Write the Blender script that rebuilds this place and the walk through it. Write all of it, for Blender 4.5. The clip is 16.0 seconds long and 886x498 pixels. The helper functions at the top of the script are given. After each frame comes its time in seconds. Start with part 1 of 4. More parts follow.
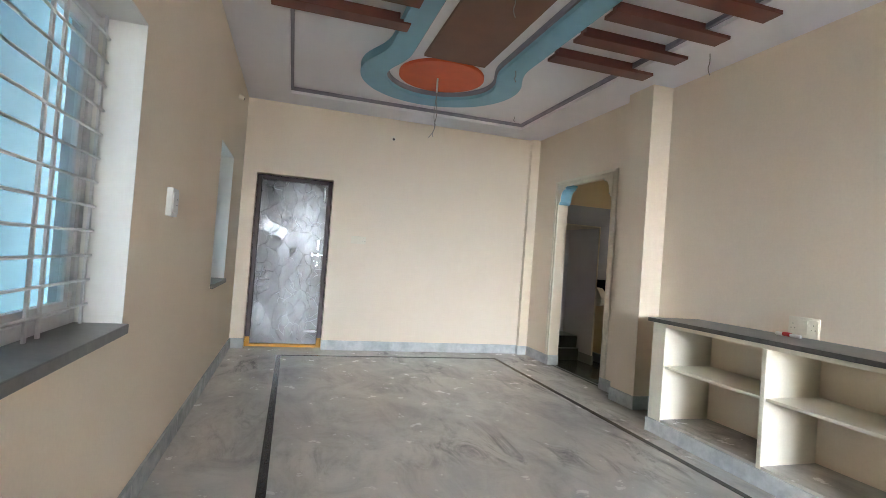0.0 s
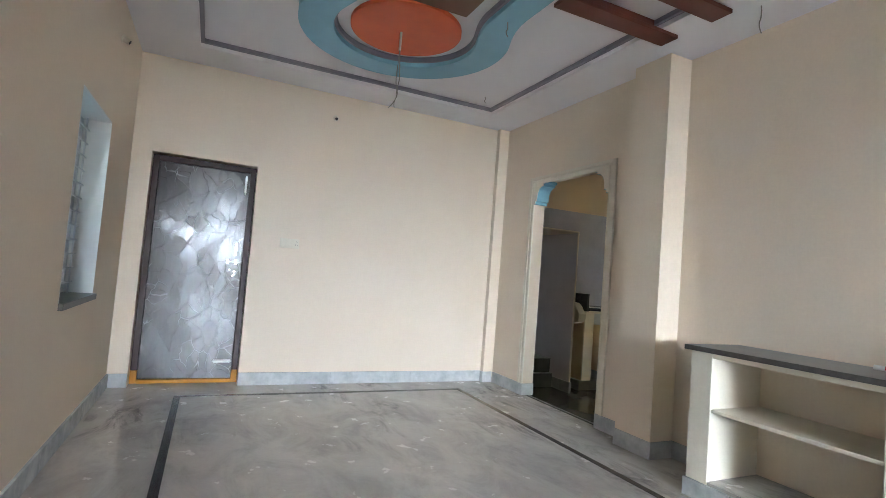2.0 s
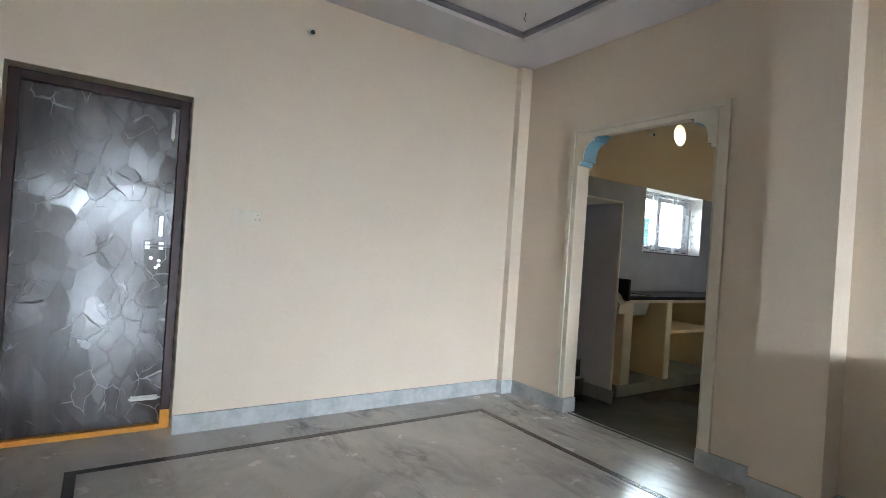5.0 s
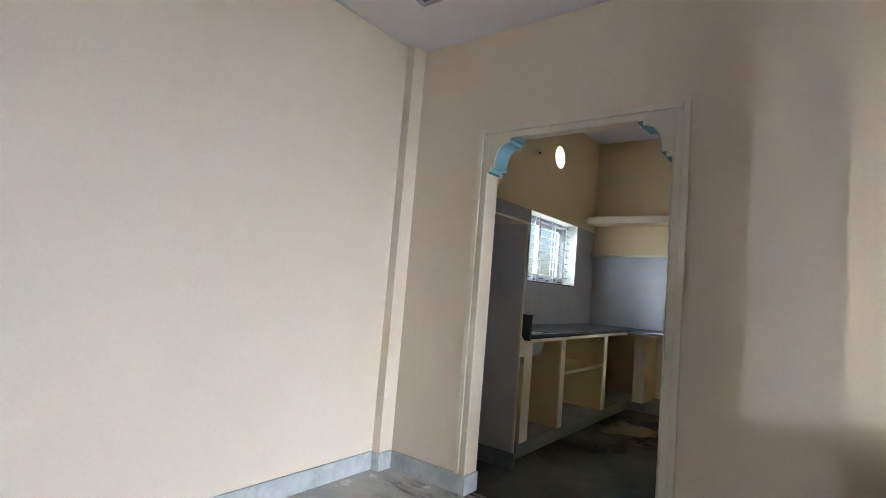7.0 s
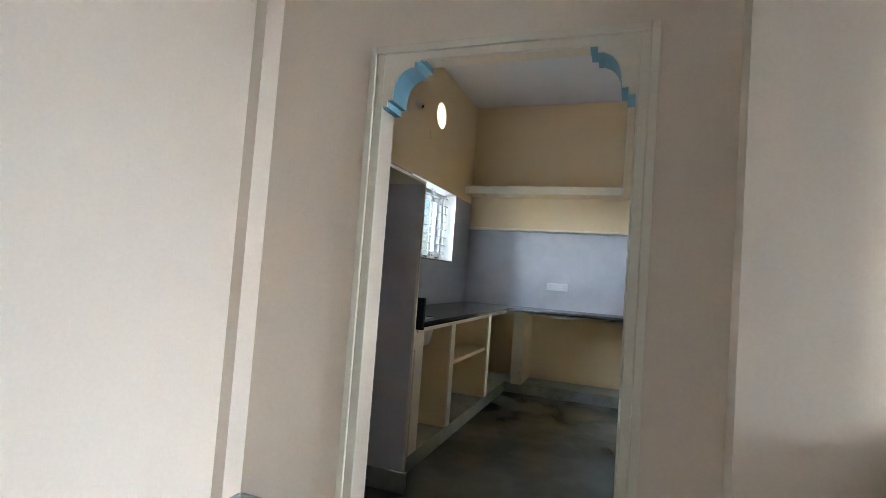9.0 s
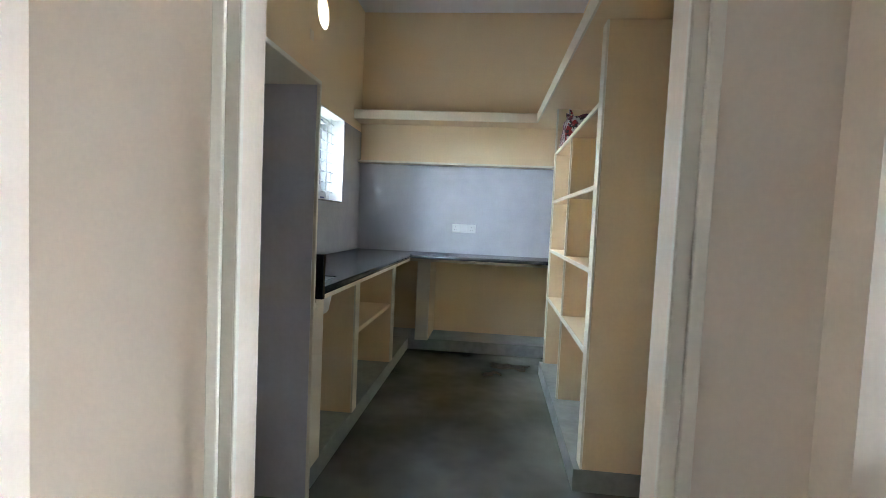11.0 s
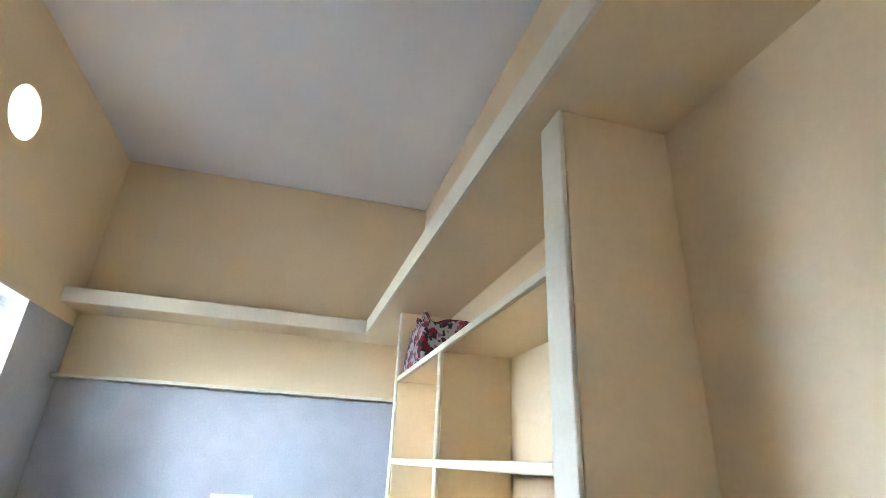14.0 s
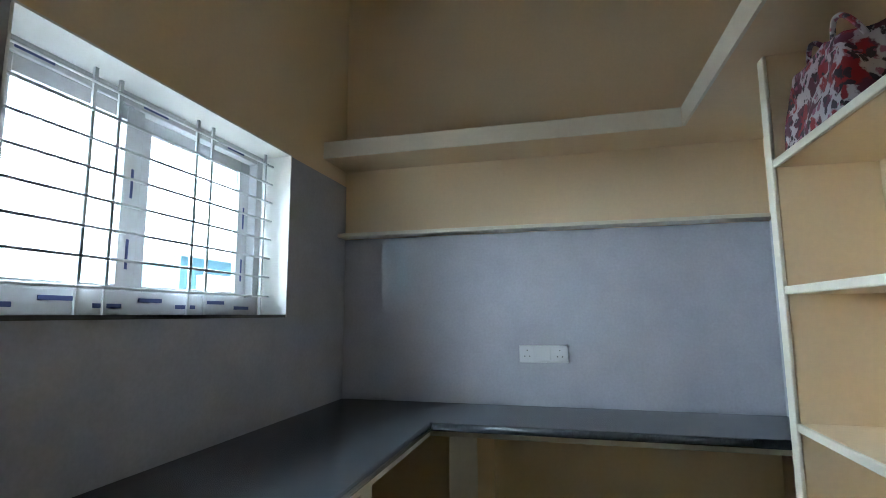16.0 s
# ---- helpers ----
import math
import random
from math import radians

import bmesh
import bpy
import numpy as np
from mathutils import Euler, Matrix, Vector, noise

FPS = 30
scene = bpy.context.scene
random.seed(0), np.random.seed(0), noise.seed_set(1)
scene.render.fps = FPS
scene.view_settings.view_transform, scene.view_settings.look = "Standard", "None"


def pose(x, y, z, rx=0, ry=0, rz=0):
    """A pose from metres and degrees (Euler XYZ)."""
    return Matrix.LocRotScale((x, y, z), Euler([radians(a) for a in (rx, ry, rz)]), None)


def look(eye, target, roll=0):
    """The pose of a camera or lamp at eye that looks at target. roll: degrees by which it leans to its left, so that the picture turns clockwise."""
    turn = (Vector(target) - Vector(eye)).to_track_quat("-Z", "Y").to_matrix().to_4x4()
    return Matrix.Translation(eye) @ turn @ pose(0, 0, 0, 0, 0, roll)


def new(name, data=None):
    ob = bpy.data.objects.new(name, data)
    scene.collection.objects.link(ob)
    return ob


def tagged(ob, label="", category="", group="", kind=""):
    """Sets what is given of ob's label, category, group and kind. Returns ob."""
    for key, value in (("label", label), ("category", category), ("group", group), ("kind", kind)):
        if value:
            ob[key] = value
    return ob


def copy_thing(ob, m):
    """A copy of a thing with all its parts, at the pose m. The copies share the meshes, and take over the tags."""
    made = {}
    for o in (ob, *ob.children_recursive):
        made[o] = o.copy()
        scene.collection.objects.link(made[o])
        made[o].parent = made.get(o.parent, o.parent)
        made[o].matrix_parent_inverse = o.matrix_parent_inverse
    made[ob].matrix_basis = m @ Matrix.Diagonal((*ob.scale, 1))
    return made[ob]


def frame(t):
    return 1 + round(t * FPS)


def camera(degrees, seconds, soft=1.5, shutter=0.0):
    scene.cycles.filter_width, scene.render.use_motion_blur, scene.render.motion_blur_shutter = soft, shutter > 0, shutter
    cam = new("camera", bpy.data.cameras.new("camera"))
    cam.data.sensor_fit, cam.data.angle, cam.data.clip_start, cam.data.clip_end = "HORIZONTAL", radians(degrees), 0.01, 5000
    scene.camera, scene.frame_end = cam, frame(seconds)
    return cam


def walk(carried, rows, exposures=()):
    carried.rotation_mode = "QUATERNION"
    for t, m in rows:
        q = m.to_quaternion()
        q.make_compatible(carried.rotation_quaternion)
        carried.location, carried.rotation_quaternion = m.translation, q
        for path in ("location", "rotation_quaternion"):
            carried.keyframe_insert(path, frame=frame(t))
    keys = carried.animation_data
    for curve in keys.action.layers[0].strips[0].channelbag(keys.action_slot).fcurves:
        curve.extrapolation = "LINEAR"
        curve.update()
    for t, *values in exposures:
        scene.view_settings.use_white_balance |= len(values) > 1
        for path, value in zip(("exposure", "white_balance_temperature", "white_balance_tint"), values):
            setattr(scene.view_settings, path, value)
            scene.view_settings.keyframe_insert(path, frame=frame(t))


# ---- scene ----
cam = camera(83.0, 16.0, 0.7)
PATH = [
    (0, (0.63, -6.391, 1.237), (1.205, -4.476, 1.277), 4.3),
    (0.5, (0.664, -6.053, 1.22), (1.507, -4.241, 1.295), 3.2),
    (1, (0.66, -5.781, 1.229), (1.543, -3.987, 1.27), 1.8),
    (1.5, (0.668, -5.485, 1.241), (1.573, -3.701, 1.276), 3.3),
    (2, (0.725, -5.184, 1.198), (1.56, -3.37, 1.303), 4.5),
    (2.5, (0.734, -4.883, 1.239), (1.442, -3.016, 1.357), 4.2),
    (3, (0.629, -4.582, 1.254), (1.344, -2.714, 1.291), 4.1),
    (3.5, (0.644, -4.302, 1.228), (1.388, -2.446, 1.29), 5.1),
    (4, (0.671, -3.985, 1.249), (1.459, -2.15, 1.364), 4.1),
    (4.5, (0.622, -3.729, 1.253), (1.544, -1.955, 1.285), 2.6),
    (5, (0.643, -3.501, 1.258), (1.766, -1.846, 1.267), 3.9),
    (5.2, (0.698, -3.406, 1.255), (1.893, -1.803, 1.288), 4.3),
    (7.3, (1.212, -2.366, 1.283), (2.838, -1.208, 1.401), 3.6),
    (7.5, (1.26, -2.317, 1.275), (2.922, -1.207, 1.362), 2.7),
    (8, (1.391, -2.125, 1.277), (3.163, -1.197, 1.292), 2.7),
    (8.5, (1.517, -1.952, 1.277), (3.356, -1.167, 1.316), 4.1),
    (9, (1.761, -1.822, 1.281), (3.634, -1.126, 1.377), 4.2),
    (9.5, (1.981, -1.704, 1.315), (3.9, -1.141, 1.33), 1.6),
    (10, (2.148, -1.593, 1.29), (4.109, -1.212, 1.192), 1.7),
    (10.2, (2.228, -1.528, 1.292), (4.2, -1.211, 1.176), 1.7),
    (12.3, (3.303, -1.332, 1.292), (5.3, -1.228, 1.241), 3.6),
    (12.5, (3.461, -1.362, 1.297), (5.457, -1.251, 1.306), 3.7),
    (13, (3.709, -1.417, 1.337), (5.693, -1.53, 1.564), 3.9),
    (13.5, (3.956, -1.402, 1.398), (5.797, -1.932, 1.974), 5.6),
    (14, (4.139, -1.369, 1.485), (5.919, -1.83, 2.273), 2.9),
    (14.5, (4.335, -1.359, 1.473), (6.196, -1.424, 2.202), 0.4),
    (15, (4.583, -1.394, 1.443), (6.505, -1.168, 1.947), -0.7),
    (15.5, (4.801, -1.302, 1.417), (6.739, -0.931, 1.738), -1.9),
    (16, (5.07, -1.214, 1.417), (6.991, -0.72, 1.676), -0.3),
]
EXPOSURES = [(0.0, 1.8, 6900, 11), (1.0, 1.85, 6500, 11), (3.0, 1.85, 6500, 10), (5.0, 1.6, 6550, 10), (8.0, 1.75, 6400, 11), (9.0, 1.85, 6300, 11), (9.7, 2.1, 6200, 11),
             (12.5, 2.25, 6050, 10), (13.0, 2.15, 6000, 9), (13.5, 2.55, 6050, 12), (14.0, 2.95, 6050, 11), (14.5, 2.15, 5700, 9), (15.0, 1.35, 5850, 9),
             (15.5, 1.2, 5800, 8), (16.0, 1.3, 6000, 9)]
walk(cam, [(t, look(eye, target, roll)) for t, eye, target, roll in PATH], EXPOSURES)

# ---- world and light ----
world = bpy.data.worlds.new("world")
scene.world = world
world.use_nodes = True
wn, wl = world.node_tree.nodes, world.node_tree.links
sky = wn.new("ShaderNodeTexSky")
sky.sky_type = "NISHITA"
sky.sun_disc = False
sky.sun_elevation, sky.sun_rotation = radians(50), radians(253)
sky.air_density, sky.dust_density = 1.0, 3.0
wl.new(sky.outputs["Color"], wn["Background"].inputs["Color"])
wn["Background"].inputs["Strength"].default_value = 0.06
sun = new("sun", bpy.data.lights.new("sun", "SUN"))
sun.data.energy, sun.data.angle, sun.data.color = 4.5, radians(0.5), (1.0, 0.96, 0.9)
sun.matrix_world = look((-20, -6, 25), (0, 0, 0))


GLOW_NORTH, GLOW_SOUTH = 13.5, 69.0   # white haze beyond the kitchen window; unseen panel that lights the hall


# ---- materials ----
def material(name, color, rough=0.6, metal=0.0, second=None, scale=3.0, mix=0.35, grain=0.0, grain_scale=60.0,
             bump=0.0, bump_scale=200.0, spec=0.5, detail=6.0, vary=0.0):
    m = bpy.data.materials.new(name)
    m.use_nodes = True
    n, l = m.node_tree.nodes, m.node_tree.links
    b = n["Principled BSDF"]
    b.inputs["Roughness"].default_value = rough
    b.inputs["Metallic"].default_value = metal
    b.inputs["Specular IOR Level"].default_value = spec
    co = n.new("ShaderNodeTexCoord")
    geo = n.new("ShaderNodeNewGeometry")
    base = n.new("ShaderNodeRGB")
    base.outputs[0].default_value = (*color, 1)
    out = base.outputs[0]
    if second is not None:
        t = n.new("ShaderNodeTexNoise")
        t.inputs["Scale"].default_value, t.inputs["Detail"].default_value, t.inputs["Roughness"].default_value = scale, detail, 0.6
        l.new(geo.outputs["Position"], t.inputs["Vector"])
        r = n.new("ShaderNodeMapRange")
        r.inputs[1].default_value, r.inputs[2].default_value, r.inputs[4].default_value = 0.38, 0.68, mix
        l.new(t.outputs["Fac"], r.inputs[0])
        k = n.new("ShaderNodeMix")
        k.data_type = "RGBA"
        l.new(r.outputs[0], k.inputs[0])
        l.new(out, k.inputs[6])
        k.inputs[7].default_value = (*second, 1)
        out = k.outputs[2]
    if grain:
        g = n.new("ShaderNodeTexNoise")
        g.inputs["Scale"].default_value, g.inputs["Detail"].default_value = grain_scale, 4
        l.new(geo.outputs["Position"], g.inputs["Vector"])
        gr = n.new("ShaderNodeMapRange")
        gr.inputs[1].default_value, gr.inputs[2].default_value = 0.3, 0.7
        gr.inputs[3].default_value, gr.inputs[4].default_value = 1 - grain, 1 + grain
        l.new(g.outputs["Fac"], gr.inputs[0])
        v = n.new("ShaderNodeVectorMath")
        v.operation = "SCALE"
        l.new(out, v.inputs[0])
        l.new(gr.outputs[0], v.inputs[3])
        out = v.outputs[0]
    if vary:
        oi = n.new("ShaderNodeObjectInfo")
        vr = n.new("ShaderNodeMapRange")
        vr.inputs[3].default_value, vr.inputs[4].default_value = 1 - vary, 1 + vary
        l.new(oi.outputs["Random"], vr.inputs[0])
        vv = n.new("ShaderNodeVectorMath")
        vv.operation = "SCALE"
        l.new(out, vv.inputs[0])
        l.new(vr.outputs[0], vv.inputs[3])
        out = vv.outputs[0]
    l.new(out, b.inputs["Base Color"])
    if bump:
        t2 = n.new("ShaderNodeTexNoise")
        t2.inputs["Scale"].default_value, t2.inputs["Detail"].default_value = bump_scale, 5
        l.new(geo.outputs["Position"], t2.inputs["Vector"])
        bp = n.new("ShaderNodeBump")
        bp.inputs["Strength"].default_value, bp.inputs["Distance"].default_value = bump, 0.004
        l.new(t2.outputs["Fac"], bp.inputs["Height"])
        l.new(bp.outputs[0], b.inputs["Normal"])
    return m


CREAM = material("cream_paint", (0.80, 0.685, 0.555), 0.5, second=(0.76, 0.64, 0.505), scale=1.2, mix=0.5, grain=0.02, bump=0.12, bump_scale=45)
K_CREAM = material("yellow_cream_paint", (0.81, 0.64, 0.43), 0.55, second=(0.76, 0.59, 0.375), scale=1.4, mix=0.5, grain=0.02, bump=0.12, bump_scale=45)
CREAM_EDGE = material("pale_cream_paint", (0.79, 0.73, 0.61), 0.5, second=(0.73, 0.66, 0.53), scale=4, mix=0.5, grain=0.02, bump=0.15, bump_scale=60)
WHITE_CEIL = material("ceiling_white", (0.82, 0.80, 0.83), 0.7, second=(0.76, 0.735, 0.77), scale=1.0, mix=0.5, bump=0.08, bump_scale=40)
WHITE = material("white_paint", (0.80, 0.79, 0.76), 0.45, second=(0.72, 0.70, 0.66), scale=6, mix=0.4, bump=0.08, bump_scale=80)
COVE = material("lilac_cove_paint", (0.25, 0.24, 0.29), 0.6, second=(0.21, 0.20, 0.25), scale=5, mix=0.5)
BLUE = material("sky_blue_paint", (0.22, 0.47, 0.60), 0.5, second=(0.18, 0.40, 0.52), scale=3, mix=0.6, bump=0.1, bump_scale=60)
ORANGE = material("orange_paint", (0.72, 0.11, 0.03), 0.5, second=(0.62, 0.085, 0.025), scale=4, mix=0.6, bump=0.1, bump_scale=60)
BROWN = material("brown_paint", (0.17, 0.065, 0.035), 0.5, second=(0.13, 0.05, 0.028), scale=4, mix=0.6, bump=0.1, bump_scale=60)
BEAM = material("red_brown_paint", (0.15, 0.04, 0.028), 0.45, second=(0.105, 0.028, 0.02), scale=8, mix=0.6, bump=0.1, bump_scale=60)
SKIRT = material("marble_skirting", (0.56, 0.58, 0.58), 0.25, second=(0.34, 0.37, 0.38), scale=7, mix=0.7, grain=0.06, grain_scale=30, vary=0.08)
BLACK_STONE = material("black_stone_inlay", (0.035, 0.035, 0.035), 0.25, second=(0.06, 0.06, 0.06), scale=20, mix=0.6)
K_FLOOR = material("dark_kitchen_stone", (0.15, 0.155, 0.14), 0.22, second=(0.075, 0.08, 0.07), scale=1.6, mix=0.9, grain=0.06, grain_scale=9, detail=3)
K_PLINTH = material("grey_plinth_stone", (0.26, 0.27, 0.26), 0.3, second=(0.15, 0.16, 0.15), scale=5, mix=0.7, grain=0.08, grain_scale=25)
GRANITE = material("black_granite", (0.035, 0.04, 0.045), 0.22, second=(0.07, 0.08, 0.085), scale=60, mix=0.6, grain=0.25, grain_scale=260)
TILE = material("grey_lilac_wall_tile", (0.49, 0.49, 0.53), 0.04, second=(0.41, 0.41, 0.455), scale=5, mix=0.6, grain=0.05, grain_scale=80, vary=0.03)
PANEL_GREY = material("grey_lilac_paint", (0.60, 0.58, 0.60), 0.5, second=(0.53, 0.51, 0.53), scale=3, mix=0.5, grain=0.03, bump=0.1, bump_scale=50)
FRAME_BROWN = material("dark_brown_door_frame", (0.034, 0.010, 0.010), 0.42, second=(0.026, 0.008, 0.008), scale=14, mix=0.6, bump=0.05, spec=0.25)
YELLOW = material("yellow_paint", (0.62, 0.27, 0.02), 0.45, second=(0.45, 0.19, 0.02), scale=14, mix=0.6, bump=0.1)
STEEL = material("brushed_steel", (0.62, 0.62, 0.60), 0.28, metal=1.0)
UPVC = material("white_upvc", (0.78, 0.80, 0.82), 0.3, second=(0.70, 0.71, 0.72), scale=12, mix=0.3)
TAPE = material("protective_film", (0.66, 0.66, 0.68), 0.35, second=(0.55, 0.53, 0.54), scale=18, mix=0.6)
TAPE_INK = material("blue_film_print", (0.07, 0.09, 0.24), 0.4)
BAR = material("white_enamel_bar", (0.70, 0.71, 0.72), 0.35, second=(0.60, 0.60, 0.60), scale=20, mix=0.4)
SWITCH = material("white_switch_plastic", (0.66, 0.67, 0.67), 0.3)
SLOT = material("dark_plastic", (0.02, 0.02, 0.02), 0.4)
WIRE = material("wire_insulation", (0.28, 0.27, 0.26), 0.5)
RED_PLASTIC = material("red_plastic", (0.5, 0.02, 0.02), 0.35)
SILL_STONE = material("dark_sill_stone", (0.10, 0.095, 0.09), 0.3, second=(0.055, 0.05, 0.048), scale=12, mix=0.7, grain=0.1)
OUT_BLUE = material("blue_facade_paint", (0.15, 0.33, 0.43), 0.7, second=(0.11, 0.26, 0.35), scale=1.5, mix=0.6)
OUT_PALE = material("pale_facade_paint", (0.62, 0.62, 0.62), 0.8, second=(0.5, 0.5, 0.5), scale=1.0, mix=0.6)
GROUND = material("bare_ground", (0.50, 0.45, 0.39), 0.9, second=(0.40, 0.36, 0.31), scale=0.8, mix=0.7)


def marble_floor():
    """Pale polished marble with grey clouds and dark diagonal veins gathered in patches."""
    m = bpy.data.materials.new("cloudy_marble_floor")
    m.use_nodes = True
    n, l = m.node_tree.nodes, m.node_tree.links
    b = n["Principled BSDF"]
    geo = n.new("ShaderNodeNewGeometry")

    def noisy(scale, detail, rough, distort, stretch=(1, 1, 1), turn=0.0):
        mp = n.new("ShaderNodeMapping")
        mp.inputs["Rotation"].default_value = (0, 0, turn)
        mp.inputs["Scale"].default_value = stretch
        l.new(geo.outputs["Position"], mp.inputs["Vector"])
        t = n.new("ShaderNodeTexNoise")
        for k, v in (("Scale", scale), ("Detail", detail), ("Roughness", rough), ("Distortion", distort)):
            t.inputs[k].default_value = v
        l.new(mp.outputs[0], t.inputs["Vector"])
        return t.outputs["Fac"]

    def ramp(a, x0, x1, y0, y1):
        r = n.new("ShaderNodeMapRange")
        r.interpolation_type = "SMOOTHSTEP"
        for i, x in enumerate((x0, x1, y0, y1)):
            r.inputs[i + 1].default_value = x
        l.new(a, r.inputs[0])
        return r.outputs[0]

    def times(a, c):
        v = n.new("ShaderNodeMath")
        v.operation = "MULTIPLY"
        l.new(a, v.inputs[0])
        l.new(c, v.inputs[1])
        return v.outputs[0]

    def blend(fac, a, c):
        k = n.new("ShaderNodeMix")
        k.data_type = "RGBA"
        l.new(fac, k.inputs[0])
        if isinstance(a, tuple):
            k.inputs[6].default_value = a
        else:
            l.new(a, k.inputs[6])
        k.inputs[7].default_value = c
        return k.outputs[2]

    col = blend(ramp(noisy(0.9, 5, 0.6, 0.5), 0.3, 0.7, 0.0, 1.0), (0.60, 0.57, 0.52, 1), (0.50, 0.475, 0.44, 1))
    col = blend(ramp(noisy(3.0, 8, 0.68, 0.8, (1.0, 0.55, 1), 0.6), 0.38, 0.80, 0.0, 0.8), col, (0.33, 0.315, 0.30, 1))
    patch = ramp(noisy(0.75, 3, 0.5, 0.6), 0.46, 0.68, 0.0, 1.0)
    vein = ramp(noisy(4.2, 9, 0.74, 1.6, (1.0, 0.35, 1), 0.75), 0.46, 0.72, 0.0, 0.9)
    col = blend(times(patch, vein), col, (0.13, 0.125, 0.13, 1))
    col = blend(ramp(noisy(34, 4, 0.7, 0.0), 0.50, 0.90, 0.0, 0.25), col, (0.24, 0.23, 0.22, 1))
    l.new(col, b.inputs["Base Color"])
    l.new(ramp(noisy(6, 5, 0.6, 0.0), 0.3, 0.7, 0.14, 0.28), b.inputs["Roughness"])
    return m


MARBLE = marble_floor()


def glass_material():
    m = bpy.data.materials.new("window_glass")
    m.use_nodes = True
    b = m.node_tree.nodes["Principled BSDF"]
    b.inputs["Base Color"].default_value = (0.93, 0.97, 0.98, 1)
    b.inputs["Roughness"].default_value = 0.02
    b.inputs["Transmission Weight"].default_value = 1.0
    b.inputs["IOR"].default_value = 1.05
    return m


GLASS = glass_material()


def leaf_laminate():
    """Dark streaked laminate with pale overlapping leaves, each tilted a little, and glossy raised veins."""
    m = bpy.data.materials.new("leaf_pattern_laminate")
    m.use_nodes = True
    n, l = m.node_tree.nodes, m.node_tree.links
    b = n["Principled BSDF"]
    geo = n.new("ShaderNodeNewGeometry")

    def vec(op, a, k):
        v = n.new("ShaderNodeVectorMath")
        v.operation = op
        l.new(a, v.inputs[0])
        if isinstance(k, tuple):
            v.inputs[1].default_value = k
        else:
            l.new(k, v.inputs[1])
        return v

    def num(op, a, k):
        v = n.new("ShaderNodeMath")
        v.operation = op
        for i, x in enumerate((a, k)):
            if isinstance(x, float):
                v.inputs[i].default_value = x
            else:
                l.new(x, v.inputs[i])
        return v.outputs[0]

    def ramp(a, x0, x1, y0, y1):
        r = n.new("ShaderNodeMapRange")
        r.interpolation_type = "SMOOTHSTEP"
        for i, x in enumerate((x0, x1, y0, y1)):
            r.inputs[i + 1].default_value = x
        l.new(a, r.inputs[0])
        return r.outputs[0]

    def noisy(vector, scale, detail=3.0):
        t = n.new("ShaderNodeTexNoise")
        t.inputs["Scale"].default_value, t.inputs["Detail"].default_value = scale, detail
        l.new(vector, t.inputs["Vector"])
        return t

    def blend(fac, a, c):
        k = n.new("ShaderNodeMix")
        k.data_type = "RGBA"
        l.new(fac, k.inputs[0])
        if isinstance(a, tuple):
            k.inputs[6].default_value = a
        else:
            l.new(a, k.inputs[6])
        k.inputs[7].default_value = c
        return k.outputs[2]

    pos = geo.outputs["Position"]
    warp = vec("MULTIPLY", noisy(pos, 4.0).outputs["Color"], (0.20, 0.0, 0.16)).outputs[0]
    flat = vec("MULTIPLY", vec("ADD", pos, warp).outputs[0], (1.0, 0.0, 0.60)).outputs[0]
    cell = n.new("ShaderNodeTexVoronoi")
    edge = n.new("ShaderNodeTexVoronoi")
    edge.feature = "DISTANCE_TO_EDGE"
    vein = n.new("ShaderNodeTexVoronoi")
    vein.feature = "DISTANCE_TO_EDGE"
    for v, scale in ((cell, 9.0), (edge, 9.0), (vein, 10.0)):
        v.inputs["Scale"].default_value = scale
        l.new(flat, v.inputs["Vector"])
    sep = n.new("ShaderNodeSeparateColor")
    l.new(cell.outputs["Color"], sep.inputs[0])
    streak = noisy(vec("MULTIPLY", pos, (1.0, 0.0, 0.12)).outputs[0], 22.0, 6.0).outputs["Fac"]
    cloud = noisy(pos, 2.6, 4.0).outputs["Fac"]
    col = blend(ramp(streak, 0.35, 0.7, 0.0, 1.0), (0.024, 0.017, 0.016, 1), (0.056, 0.045, 0.043, 1))
    leaf = num("MULTIPLY", num("MULTIPLY", ramp(sep.outputs[0], 0.50, 0.80, 0.0, 1.0), ramp(edge.outputs["Distance"], 0.0, 0.10, 0.0, 1.0)), ramp(cloud, 0.38, 0.62, 0.1, 0.8))
    col = blend(leaf, col, (0.12, 0.104, 0.102, 1))
    line = num("MULTIPLY", ramp(vein.outputs["Distance"], 0.035, 0.008, 0.0, 1.0), ramp(noisy(pos, 3.4).outputs["Fac"], 0.48, 0.58, 0.0, 1.0))
    col = blend(num("MULTIPLY", line, 0.7), col, (0.34, 0.32, 0.32, 1))
    l.new(col, b.inputs["Base Color"])
    l.new(num("SUBTRACT", ramp(sep.outputs[1], 0.0, 1.0, 0.17, 0.27), num("MULTIPLY", line, 0.20)), b.inputs["Roughness"])
    b.inputs["Specular IOR Level"].default_value = 0.42
    axes = n.new("ShaderNodeSeparateXYZ")
    l.new(pos, axes.inputs[0])
    tilt_x = num("MULTIPLY", axes.outputs[0], ramp(sep.outputs[1], 0.0, 1.0, -0.018, 0.018))
    tilt_z = num("MULTIPLY", axes.outputs[2], ramp(sep.outputs[2], 0.0, 1.0, -0.015, 0.015))
    height = num("ADD", num("ADD", tilt_x, tilt_z), num("MULTIPLY", line, 0.0012))
    bp = n.new("ShaderNodeBump")
    bp.inputs["Strength"].default_value, bp.inputs["Distance"].default_value = 1.0, 1.0
    l.new(height, bp.inputs["Height"])
    l.new(bp.outputs[0], b.inputs["Normal"])
    return m


LAMINATE = leaf_laminate()


